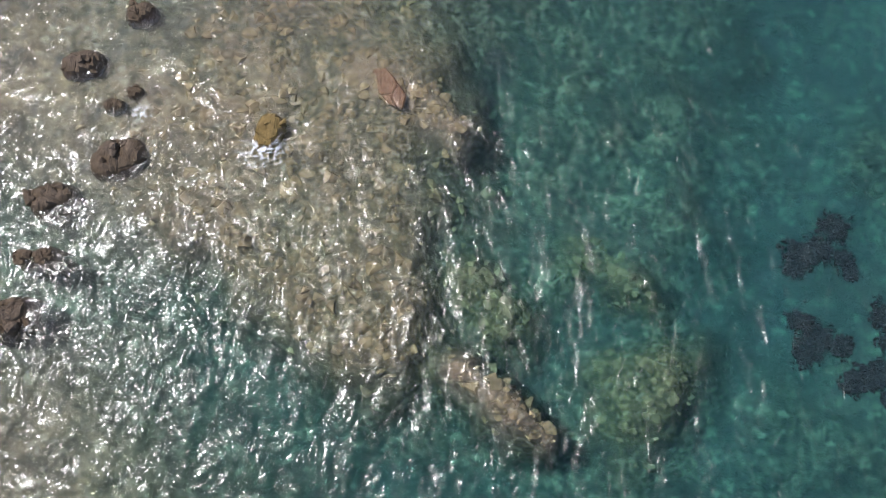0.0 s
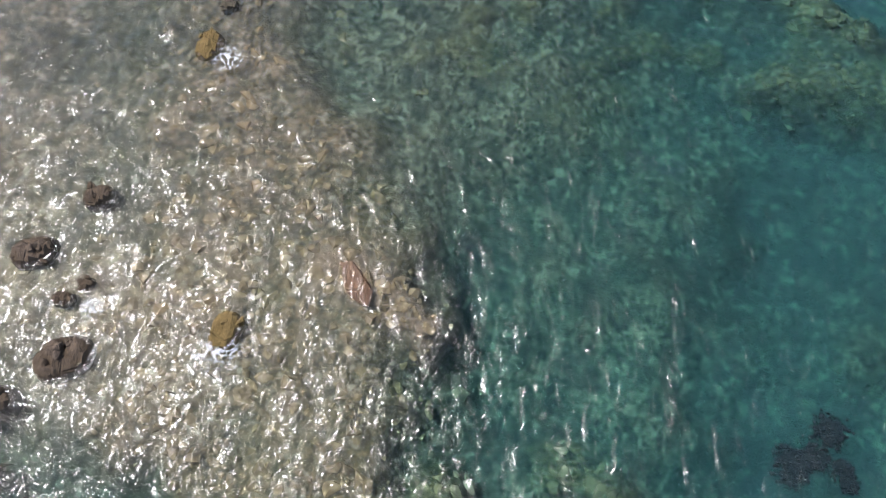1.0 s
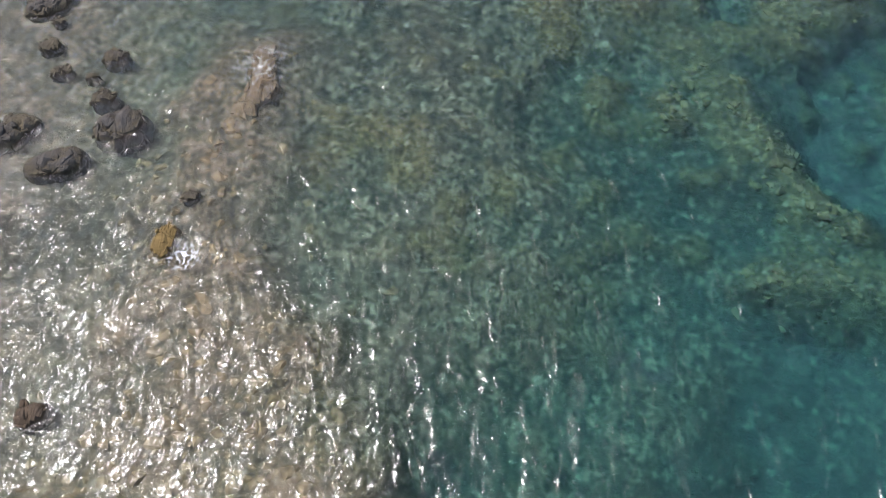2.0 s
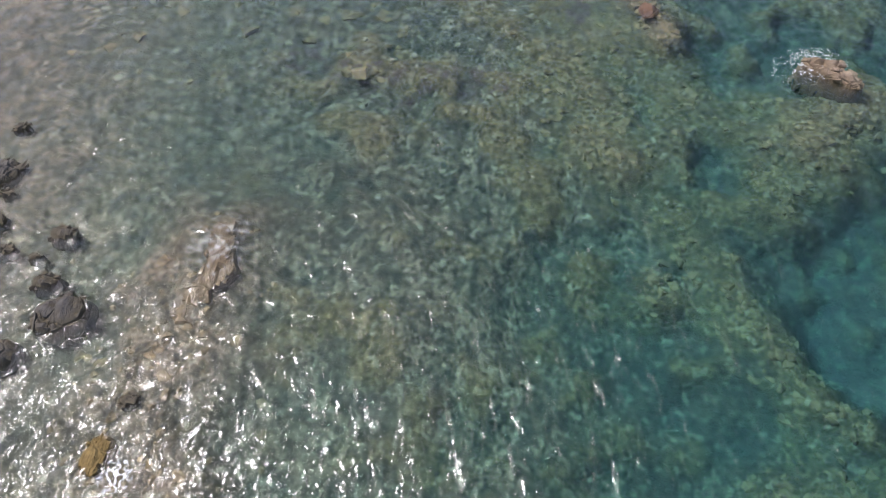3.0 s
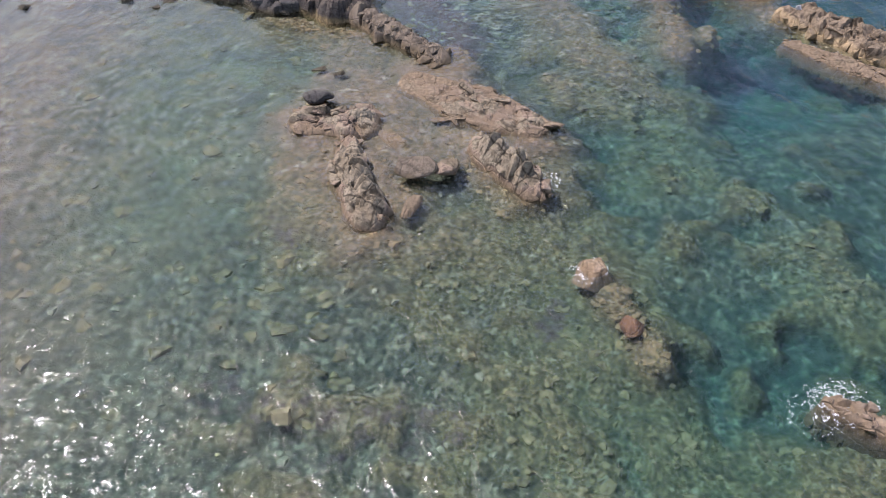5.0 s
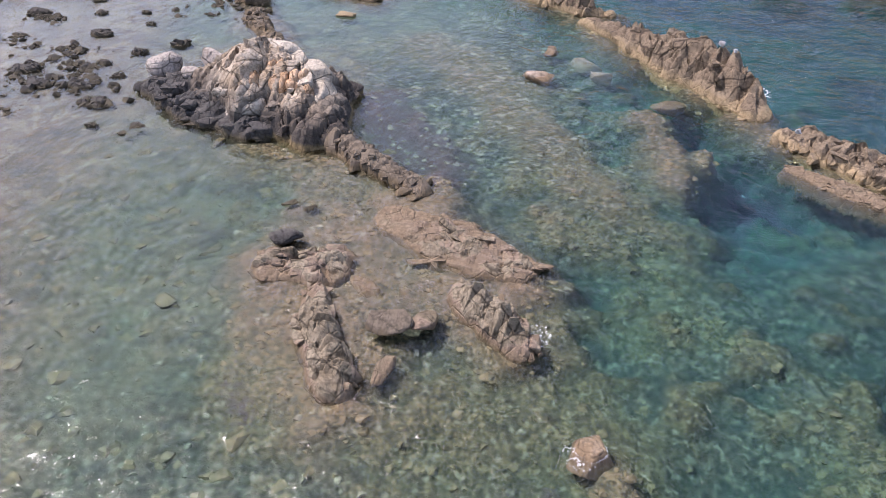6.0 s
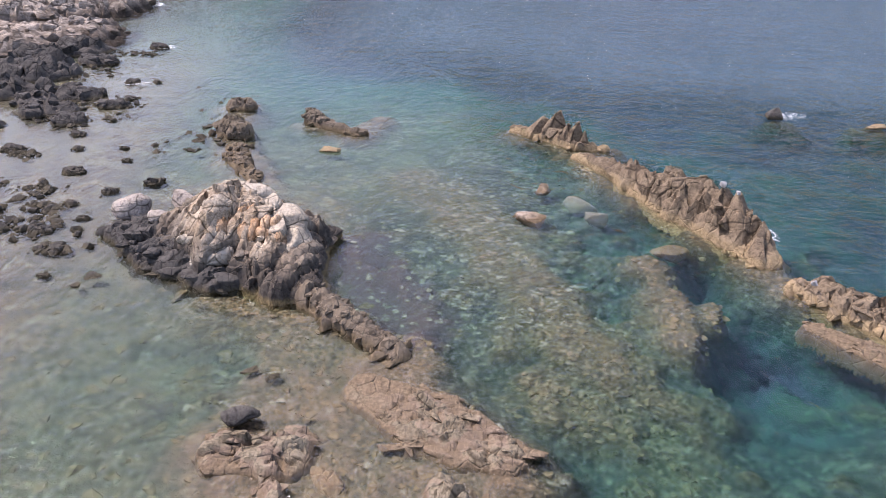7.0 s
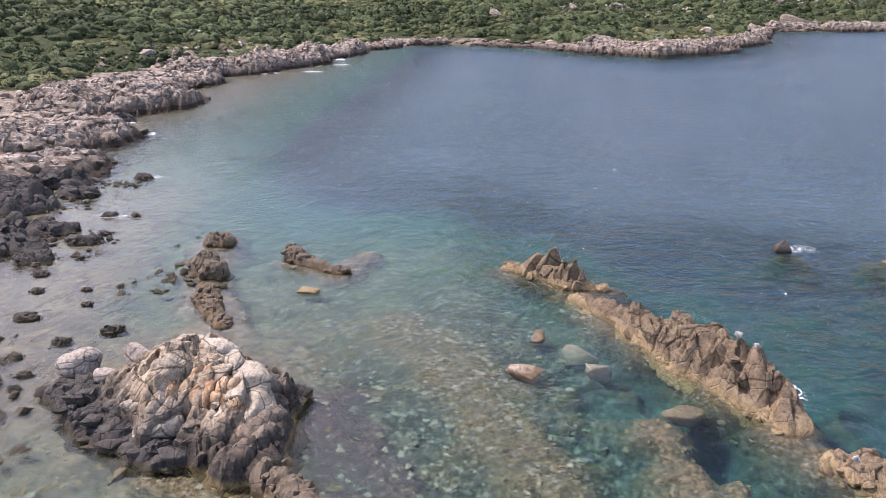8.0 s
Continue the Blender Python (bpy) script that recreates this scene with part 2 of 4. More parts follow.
def seabed_material():
    m, nt, b = material("seabed", 0.95, 0.0)
    vec = place(nt)
    a = nt.nodes.new("ShaderNodeAttribute")
    a.attribute_name = "cover"
    s = nt.nodes.new("ShaderNodeSeparateColor")
    nt.links.new(a.outputs["Color"], s.inputs[0])
    big, mid, fine = grain(nt, vec, 0.22, 4), grain(nt, vec, 1.9, 6, 0.65, 0.3), grain(nt, vec, 6.5, 6, 0.7)
    # rubble, and dark streaks of ripple shade painted into the bottom's colour
    rubble = grain(nt, place(nt, (1.5, 0.8, 1.0), 35.0), 2.6, 5, 0.6, 0.8)
    sand = mix(nt, ranged(nt, mid, 0.36, 0.60), (0.275, 0.205, 0.145), (0.095, 0.077, 0.056))
    sand = mix(nt, ranged(nt, fine, 0.42, 0.62, 0, 0.7), sand, (0.050, 0.047, 0.040))
    sand = mix(nt, ranged(nt, rubble, 0.46, 0.62, 0, 0.75), sand, (0.023, 0.024, 0.021))
    sand = mix(nt, ranged(nt, big, 0.46, 0.64, 0, 0.7), sand, (0.044, 0.040, 0.029))
    sand = mix(nt, ranged(nt, grain(nt, vec, 0.85, 3, 0.5, 0.4), 0.43, 0.60, 0, 0.55), sand, (0.036, 0.040, 0.035))
    a2 = nt.nodes.new("ShaderNodeAttribute")
    a2.attribute_name = "calm"
    calm = mix(nt, ranged(nt, mid, 0.35, 0.65), (0.230, 0.172, 0.108), (0.130, 0.103, 0.068))
    calm = mix(nt, ranged(nt, fine, 0.40, 0.65, 0, 0.5), calm, (0.062, 0.056, 0.047))
    calm = mix(nt, ranged(nt, grain(nt, vec, 0.8, 3, 0.5, 0.3), 0.5, 0.62, 0, 0.6), calm, (0.066, 0.055, 0.047))
    sand = mix(nt, math_node(nt, "MULTIPLY", a2.outputs["Fac"], ranged(nt, big, 0.45, 0.62, 1.0, 0.55)), sand, calm)
    weed = mix(nt, ranged(nt, fine, 0.35, 0.62), (0.215, 0.155, 0.084), (0.080, 0.066, 0.038))
    weed = mix(nt, ranged(nt, rubble, 0.46, 0.62, 0, 0.7), weed, (0.030, 0.029, 0.021))
    weed = mix(nt, ranged(nt, mid, 0.47, 0.62, 0, 0.7), weed, (0.080, 0.070, 0.045))
    f = math_node(nt, "ADD", s.outputs[0], math_node(nt, "MULTIPLY", math_node(nt, "SUBTRACT", mid, 0.5), 1.6))
    c = mix(nt, ranged(nt, f, 0.3, 0.7), sand, weed)
    d = math_node(nt, "ADD", s.outputs[1], math_node(nt, "MULTIPLY", math_node(nt, "SUBTRACT", mid, 0.5), 1.4))
    c = mix(nt, math_node(nt, "MULTIPLY", s.outputs[2], ranged(nt, fine, 0.3, 0.7, 1.0, 0.3)), c, (0.200, 0.142, 0.098))
    stones = cracks(nt, grain_shift(nt, place(nt, (1.0, 1.25, 1.0), 30.0)), 2.6)
    own = cracks(nt, grain_shift(nt, place(nt, (1.0, 1.25, 1.0), 30.0)), 5.2, "F1")
    c = mix(nt, ranged(nt, stones, 0.0, 0.16, 0.20, 0.0), c, (0.022, 0.021, 0.017))
    c = mix(nt, ranged(nt, grain(nt, place(nt, (1.0, 1.3, 1.0), 30.0), 1.7, 4, 0.6, 0.9), 0.50, 0.66, 0.0, 0.48), c, (0.024, 0.025, 0.020))
    c = mix(nt, ranged(nt, own, 0.35, 0.8, 0.0, 0.2), c, (0.030, 0.028, 0.022))
    c = mix(nt, ranged(nt, grain(nt, vec, 3.1, 4, 0.6, 0.5), 0.54, 0.70, 0.0, 0.55), c, (0.300, 0.250, 0.190))
    c = mix(nt, ranged(nt, d, 0.4, 0.65, 0, 0.85), c, mix(nt, ranged(nt, fine, 0.4, 0.6), (0.045, 0.030, 0.036), (0.120, 0.080, 0.074)))
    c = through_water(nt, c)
    nt.links.new(c, b.inputs["Base Color"])
    first = relief(nt, None, mid, 0.5, 0.25)
    second = relief(nt, None, ranged(nt, stones, 0.0, 0.3), 0.25, 0.08, first)
    relief(nt, b, fine, 0.7, 0.10, second)
    return m


def land_material():
    m, nt, b = material("coast_soil", 0.95, 0.1)
    vec = place(nt)
    fine, mid = grain(nt, vec, 0.8, 8, 0.7), grain(nt, vec, 0.06, 4)
    bare = mix(nt, ranged(nt, fine, 0.35, 0.6), (0.304, 0.251, 0.198), (0.129, 0.106, 0.084))
    scrub = mix(nt, ranged(nt, fine, 0.35, 0.65), (0.018, 0.026, 0.010), (0.055, 0.062, 0.024))
    a = nt.nodes.new("ShaderNodeAttribute")
    a.attribute_name = "cover"
    s = nt.nodes.new("ShaderNodeSeparateColor")
    nt.links.new(a.outputs["Color"], s.inputs[0])
    f = math_node(nt, "ADD", s.outputs[0], math_node(nt, "MULTIPLY", math_node(nt, "SUBTRACT", fine, 0.5), 0.8))
    nt.links.new(mix(nt, ranged(nt, f, 0.35, 0.6), bare, scrub), b.inputs["Base Color"])
    relief(nt, b, fine, 0.8, 0.5)
    return m


def water_material():
    m = bpy.data.materials.new("sea_water")
    m.use_nodes = True
    nt = m.node_tree
    nt.nodes.clear()
    out = nt.nodes.new("ShaderNodeOutputMaterial")
    clear = nt.nodes.new("ShaderNodeBsdfRefraction")
    clear.inputs["Color"].default_value = (0.96, 0.98, 0.98, 1)
    clear.inputs["Roughness"].default_value = 0.0
    clear.inputs["IOR"].default_value = 1.33
    gloss = nt.nodes.new("ShaderNodeBsdfGlossy")
    gloss.inputs["Roughness"].default_value = 0.10
    swell = grain(nt, place(nt, (1.3, 0.75, 1.0), 12.0), 0.95, 2, 0.5, 0.4)
    chop = grain(nt, place(nt, (1.35, 0.8, 1.0), -14.0), 2.1, 2, 0.5, 0.6)
    fine = grain(nt, place(nt, (1.2, 0.9, 1.0), 8.0), 6.8, 2, 0.55, 0.4)
    # the water behind the islet and the reef lies calmer than the open sea
    spot = nt.nodes.new("ShaderNodeSeparateXYZ")
    nt.links.new(place(nt), spot.inputs[0])
    edge = math_node(nt, "MULTIPLY", math_node(nt, "SUBTRACT", grain(nt, place(nt), 0.12, 3), 0.5), 14.0)
    lee = math_node(nt, "MULTIPLY", ranged(nt, math_node(nt, "ADD", spot.outputs[0], edge), 3.0, -7.0), ranged(nt, math_node(nt, "ADD", spot.outputs[1], edge), 36.0, 52.0))
    lee = math_node(nt, "MULTIPLY", lee, ranged(nt, math_node(nt, "ADD", spot.outputs[1], edge), 120.0, 72.0))
    power = math_node(nt, "SUBTRACT", 1.0, math_node(nt, "MULTIPLY", lee, 0.55))
    gust = ranged(nt, grain(nt, place(nt), 0.05, 3), 0.35, 0.65, 0.8, 1.15)
    power = math_node(nt, "MULTIPLY", power, gust)
    # the open sea beyond the reefs runs higher
    open_sea = ranged(nt, math_node(nt, "ADD", math_node(nt, "ADD", spot.outputs[1], math_node(nt, "MULTIPLY", spot.outputs[0], 1.2)), edge), 60.0, 105.0)
    power = math_node(nt, "MULTIPLY", power, math_node(nt, "ADD", 1.0, math_node(nt, "MULTIPLY", open_sea, 0.9)))
    wind = grain(nt, place(nt, (0.8, 1.25, 1.0), -12.0), 0.42, 3, 0.6, 0.5)
    high = math_node(nt, "ADD", math_node(nt, "MULTIPLY", swell, 0.255), math_node(nt, "MULTIPLY", chop, 0.066))
    high = math_node(nt, "ADD", high, math_node(nt, "MULTIPLY", fine, 0.019))
    soft_high = math_node(nt, "ADD", math_node(nt, "MULTIPLY", swell, 0.05), math_node(nt, "MULTIPLY", chop, 0.028))
    high = math_node(nt, "ADD", high, math_node(nt, "MULTIPLY", math_node(nt, "MULTIPLY", wind, open_sea), 0.55))
    n2 = relief(nt, gloss, math_node(nt, "MULTIPLY", high, power), 1.0, 1.0)
    nt.links.new(relief(nt, None, math_node(nt, "MULTIPLY", soft_high, power), 1.0, 1.0), clear.inputs["Normal"])
    fres = nt.nodes.new("ShaderNodeFresnel")
    fres.inputs["IOR"].default_value = 1.33
    nt.links.new(n2, fres.inputs["Normal"])
    both = nt.nodes.new("ShaderNodeMixShader")
    nt.links.new(fres.outputs[0], both.inputs[0])
    nt.links.new(clear.outputs[0], both.inputs[1])
    nt.links.new(gloss.outputs[0], both.inputs[2])
    nt.links.new(both.outputs[0], out.inputs[0])
    return m


SEABED, LAND, WATER = seabed_material(), land_material(), water_material()


# ---- the shape of the ground ----
SHORE = [(-60, -300), (-45, -60), (-34, 0), (-38, 40), (-50, 75), (-55, 104), (-64, 118), (-57, 124), (-70, 151), (-62, 159),
         (-71, 188), (-73, 202), (-60, 219), (-56, 239), (-51, 279), (-43, 304), (-26, 311), (-5, 305), (15, 289), (29, 273),
         (43, 262), (57, 268), (89, 314), (115, 389), (141, 393), (174, 400), (420, 440), (3000, 600)]

# reefs: line, half width, height of the top, cover (weed, dark, red)
REEFS = [
    ([(-9.0, -4.4), (-6.6, -5.9), (-4.2, -7.4), (-2.2, -8.5)], 1.15, -0.42, (0.75, 0, 0.1)),
    ([(-3.0, -7.0), (-2.8, -4), (-3.5, 0), (-6, 4)], 2.1, -0.45, (0.6, 0, 0.1)),
    ([(-7.5, -3.4), (-6.4, -0.5)], 2.2, -0.40, (0.5, 0, 0.15)),
    ([(-9, -3), (-7, 2), (-8.5, 8), (-8, 14)], 2.2, -0.30, (0.45, 0, 0.15)),
    ([(0.3, -9.1), (1.3, -9.9), (2.6, -10.7)], 0.62, -0.22, (0.2, 0, 1.0)),
    ([(5.2, -9.6), (6.0, -8.3)], 1.1, -1.6, (1.0, 0, 0.1)),
    ([(0.2, -6.2), (1.4, -7.5)], 0.7, -1.3, (0.9, 0, 0.1)),
    ([(3.5, -5.2), (4.7, -5.6), (5.7, -6.2)], 0.5, -2.0, (0.9, 0, 0)),
    ([(-3.6, 0.0), (-2.2, -0.7), (-0.5, -1.8)], 0.6, -0.25, (0.2, 0, 1.0)),
    ([(8.0, 18.0), (9.6, 15.5), (10.6, 14.1), (11.9, 12.4), (13.3, 10.9)], 0.75, -2.0, (0.75, 0, 0.1)),
    ([(10.4, 8.8), (12.4, 9.0), (14.4, 8.5)], 0.8, -2.4, (0.6, 0, 0)),
    ([(3.0, 26.2), (5.0, 23.5), (6.2, 20.4)], 1.7, -1.1, (0.95, 0, 0.1)),
    ([(8.2, 25.4), (9.3, 23.6)], 0.8, -1.7, (0.9, 0, 0)),
    ([(6.2, 31.4), (7.3, 28.8), (8.0, 27.4)], 0.8, -0.55, (0.9, 0, 0.25)),
    ([(5.0, 32.5), (7.6, 27.2)], 1.6, -1.3, (1.0, 0, 0.1)),
    ([(15.6, 24.6), (13.6, 22.0)], 1.7, -1.0, (1.0, 0, 0.1)),
    ([(11.3, 24.5), (13.0, 21.0)], 0.9, -1.9, (0.9, 0, 0)),
    ([(14.2, 32.8), (16.2, 31.8)], 1.1, -1.8, (0.7, 0, 0.2)),
    ([(-7.6, 40.2), (-4.6, 36.5), (-3.0, 32.6)], 1.9, -0.12, (0.4, 0, 0.5)),
    ([(-3.0, 45.2), (0.5, 42.4), (3.6, 40.4)], 1.5, -0.05, (0.3, 0, 0.5)),
    ([(0.8, 38.8), (3.3, 35.8)], 1.2, -0.12, (0.4, 0, 0.4)),
    ([(-6.0, 42.0), (-2.0, 39.5), (1.5, 39.5)], 2.8, -0.28, (0.5, 0, 0.6)),
    ([(-6.5, 37.5), (-4.5, 34.0)], 2.0, -0.35, (0.5, 0, 0.5)),
    ([(-7.0, 45.0), (-3.0, 43.5)], 1.6, -0.4, (0.5, 0, 0.4)),
    ([(-5.0, 34.0), (0.0, 32.0), (5.0, 33.5)], 2.6, -1.0, (0.9, 0, 0.1)),
    ([(3.6, 41.4), (4.6, 36.4)], 0.9, -0.7, (0.9, 0, 0.1)),
    ([(-9.0, 52.0), (-4.5, 48.9), (-1.0, 45.8)], 1.1, -0.10, (0.4, 0, 0.3)),
    ([(-7.0, 47.5), (-2.5, 46.0)], 1.6, -0.5, (0.7, 0, 0.1)),
    ([(-19.0, 58.5), (-12.5, 56.5)], 6.0, -0.30, (0.3, 0, 0.1)),
    ([(-4.2, 68.2), (0.0, 62.6), (2.4, 57.6), (5.4, 52.2), (7.0, 47.5)], 2.1, -0.65, (1.0, 0, 0.1)),
    ([(10.6, 56.8), (11.5, 54.0), (11.1, 50.2)], 1.55, -0.40, (0.85, 0.1, 0.25)),
    ([(-12.4, 50.8), (-9.5, 49.8), (-6.6, 49.2)], 0.8, -0.30, (1.0, 0, 0.1)),
    ([(-0.5, 46.9), (-1.2, 48.3)], 0.8, -0.30, (1.0, 0, 0.2)),
    ([(13.6, 53.0), (13.3, 51.5)], 0.6, -0.6, (0.9, 0, 0.2)),
    ([(7.5, 48.0), (9.8, 44.0), (9.5, 39.0)], 1.6, -2.0, (0.95, 0, 0)),
    ([(5.6, 45.8), (7.0, 44.2)], 0.9, -1.1, (1.0, 0, 0.1)),
    ([(8.0, 73.0), (12.0, 65.5), (17.0, 57.5)], 1.6, -0.25, (0.5, 0, 0.2)),
    ([(3.0, 78.0), (9.6, 74.2)], 1.5, -0.30, (0.5, 0, 0.1)),
    ([(17.6, 54.5), (20.5, 51.5), (24.0, 48.5)], 1.9, -0.20, (0.6, 0, 0.2)),
    ([(-22.5, 82.5), (-20.0, 74.0), (-15.0, 65.5)], 1.7, -0.15, (0.3, 0, 0.1)),
    ([(-14.5, 78.4), (-9.8, 75.6), (-9.0, 80.0)], 1.2, -0.2, (0.3, 0, 0.2)),
    ([(25.3, 83.6), (26.5, 83.2)], 0.9, -1.0, (0.6, 0, 0.3)),
    ([(31.8, 81.9), (35.0, 81.0)], 1.1, -0.6, (0.6, 0, 0.3)),
]
REEFS += [([(9.2, 47.5), (9.4, 43.9), (10.4, 40.6)], 0.7, -2.0, (0.6, 0, 0.1)), ([(11.0, 40.0), (11.8, 38.7), (13.2, 36.6)], 0.7, -2.0, (0.6, 0, 0.1)),
          ([(4.6, 46.2), (4.9, 44.4)], 1.0, -0.8, (0.8, 0, 0.3)), ([(11.5, 21.0), (12.2, 19.0)], 0.7, -1.8, (0.8, 0, 0.1)), ([(7.0, 15.8), (7.6, 14.8)], 0.5, -1.8, (0.6, 0, 0.1)), ([(14.8, 34.8), (16.8, 32.2)], 0.9, -1.6, (0.6, 0, 0.2))]
# bottom that carries dark weed: line, half width, strength
DARKS = [([(-6.3, 57.0), (-3.4, 53.5), (-1.4, 50.0)], 2.4, 0.95), ([(-5.5, 63.0), (-4.5, 58.0)], 1.2, 0.35), ([(-1.0, -3.0), (-0.8, -6.0), (0.2, -7.8)], 0.6, 0.35),
         ([(0.4, 1.5), (0.5, -1.0)], 0.6, 0.5), ([(5.8, 5.3), (7.2, 5.2)], 0.5, 0.6),
         ([(3.4, 4.0), (4.2, 1.5)], 0.8, 0.4), ([(-7.0, 24.5), (-3.0, 23.0), (0.5, 24.0)], 1.6, 0.45), ([(-7.4, 33.0), (-6.6, 32.0)], 0.7, 0.5),
         ([(13.5, 15.0), (13.5, 12.0)], 1.0, 0.35), ([(4.6, 29.8), (4.2, 28.6)], 0.6, 0.6), ([(8.9, 27.0), (8.6, 29.0)], 0.5, 0.4),
         ([(-11.5, 43.0), (-13.0, 45.0)], 0.8, 0.35), ([(5.2, 60.5), (6.8, 56.0)], 0.6, 0.3)]

# beds of dark sea grass: x, y, radius
GRASS_BEDS = [(x - 0.35, y - 0.5, r) for x, y, r in ((12.15, -2.6, 0.42), (11.1, -3.5, 0.38), (11.6, -3.4, 0.38), (11.0, -4.0, 0.32), (12.4, -3.6, 0.25), (12.6, -4.0, 0.25), (11.0, -5.7, 0.3), (11.5, -6.2, 0.42),
              (11.1, -6.9, 0.3), (12.1, -6.5, 0.3), (13.6, -5.4, 0.38), (13.6, -6.2, 0.3), (12.4, -7.6, 0.3), (13.0, -7.4, 0.35), (13.6, -7.2, 0.42), (13.4, -8.0, 0.2))]
DARKS += [([(x, y), (x + 0.1, y)], 0.8 * r, 0.8) for x, y, r in GRASS_BEDS]


def inland(x, y):
    """Signed distance to the shoreline: over 0 on land."""
    d, _ = to_line(x, y, SHORE)
    ring = SHORE + [(3000, 4000), (-4000, 4000), (-4000, -300)]
    inside = np.zeros(np.shape(x), bool)
    for (ax, ay), (bx, by) in zip(ring, ring[1:] + ring[:1]):
        cross = (ay > y) != (by > y)
        inside ^= cross & (x < (bx - ax) * (y - ay) / ((by - ay) if by != ay else 1e-9) + ax)
    return np.where(inside, d, -d)


def bed(x, y):
    """The bottom's and the land's height, and the cover, at places x, y."""
    wob = 2.2 * fbm(x * 0.14, y * 0.14, 3)
    left = np.interp(y, (-10, 10, 30, 55, 90), (-11, -14, -18, -24, -30)) + wob
    right = np.interp(y, (-12, -2, 5, 15, 28, 40, 55, 68, 80, 95), (1.0, 1.2, 5, 6.5, 7.5, 7.5, 9, 9, 4, 2)) + wob
    far = np.interp(y, (-12, 10, 25, 45, 60, 80), (9.0, 12, 14, 9, 8, 10))
    depth = 0.35 + 1.0 * step(left - 2, left + 6, x) + 1.6 * step(right - 7.0, right + 1.5, x) + 1.9 * step(right + 1.0, right + far, x) * np.interp(y, (-10, 4, 12, 20, 30, 38, 46, 52), (0.45, 0.55, 0.7, 0.4, 0.1, 0.0, 0.1, 0.8)) + 1.5 * step(18, 45, x)
    depth = depth + 0.8 * np.exp(-((x - 15.4 + 0.06 * (y - 50) + 0.8 * wob) / 3.2) ** 2) * step(40, 52, y) * step(70, 54, y)
    depth = depth + 1.3 * np.exp(-(to_line(x, y, [(-14, -7.0), (-9.5, -8.2), (-5.0, -11.0), (-1.0, -13.0)])[0] / 2.6) ** 2)
    depth = depth + 1.6 * np.exp(-(to_line(x, y, [(15.8, 46), (16.2, 50), (16.0, 54)])[0] / 3.0) ** 2)
    depth = depth + 3.4 * step(68, 108, y) * step(-36, -14, x) + 7.5 * step(84, 138, y) * step(-60, -10, x)
    depth = depth - 0.8 * step(6, 10, x) * step(26, 34, y) * step(50, 44, y)
    z = -depth * (1 + 0.6 * fbm(x * 0.3, y * 0.3, 8) * step(100, 80, y)) + 0.35 * fbm(x * 0.9, y * 0.9, 5, 3)
    weed, dark, red = 0.32 + 0 * x, 0 * x, 0 * x
    zone = step(left + 6, left + 12, x) * step(26, 20, x) * step(3, 14, y) * step(72, 60, y)
    raw = step(-0.06, 0.24, fbm(x * 0.62, y * 0.62, 44, 4))
    lump = raw * zone
    z = z + lump * 0.40 * np.minimum(-z, 2.8) * (0.5 + 0.5 * step(12, 26, y))
    weed = weed + zone * (0.95 * raw - 0.28)
    weed = weed - 0.3 * step(right + 0.5, right + 4, x) * step(4, -2, y) - 0.2 * step(50, 75, y)
    for line, w, top, (cw, cd, cr) in REEFS:
        x0, x1 = min(p[0] for p in line) - 3 * w, max(p[0] for p in line) + 3 * w
        y0, y1 = min(p[1] for p in line) - 3 * w, max(p[1] for p in line) + 3 * w
        near = (x > x0) & (x < x1) & (y > y0) & (y < y1)
        if not near.any():
            continue
        xs, ys = x[near], y[near]
        d, _ = to_line(xs, ys, line)
        d = d + 1.5 * w * fbm(xs * 0.8 / max(w, 0.8) * 1.3, ys * 0.8 / max(w, 0.8) * 1.3, 21) + 0.25 * fbm(xs * 2, ys * 2, 4, 2)
        k = step(1.95 * w, 0.25 * w, d) if top > -1.0 else step(2.5 * w, -0.2 * w, d)
        own = cells(xs * 0.9, ys * 0.9, 31)[2]
        peak = top + (0.30 * fbm(xs * 1.1, ys * 1.1, 17) + 0.22 * (own - 0.6)) * min(1.0, w)
        peak = np.minimum(peak, np.maximum(top, -0.04) + 0.10)
        z[near] = np.where(z[near] < peak, z[near] + (peak - z[near]) * k, z[near])
        weed[near] += (cw - weed[near]) * k
        dark[near] = np.maximum(dark[near], cd * k)
        red[near] = np.maximum(red[near], cr * k * step(-0.9, -0.2, peak))
    for line, w, power in DARKS:
        d, _ = to_line(x, y, line)
        d = d + 0.8 * w * fbm(x * 0.9, y * 0.9, 41)
        dark = np.maximum(dark, power * step(1.3 * w, 0.6 * w, d))
    s = inland(x, y)
    z = np.where(s > -25, np.maximum(z, -0.25 + np.interp(y, (85, 105, 150), (0.14, 0.28, 0.6)) * np.minimum(s, 0)), z)
    wide = np.interp(y, (0, 120, 200, 235, 260), (20, 30, 20, 9, 7))
    rise = 1.6 * step(0, 5, s) + 0.05 * np.minimum(np.maximum(s, 0), 60) + 0.075 * np.clip(s - wide, 0, 700) + 7 * step(30, 260, s) * fbm(x * 0.012, y * 0.012, 61)
    rise = rise + 1.2 * step(1, 8, s) * fbm(x * 0.16, y * 0.16, 63)
    z = np.where(s > 0, np.maximum(rise, 0.02) - 0.2, z)
    weed = np.where(s > 0, step(wide - 4, wide + 5, s + 16 * fbm(x * 0.045, y * 0.045, 71)), weed)
    return z, np.stack((np.clip(weed, 0, 1.2), np.clip(dark, 0, 1.2), np.clip(red, 0, 1)), -1), s


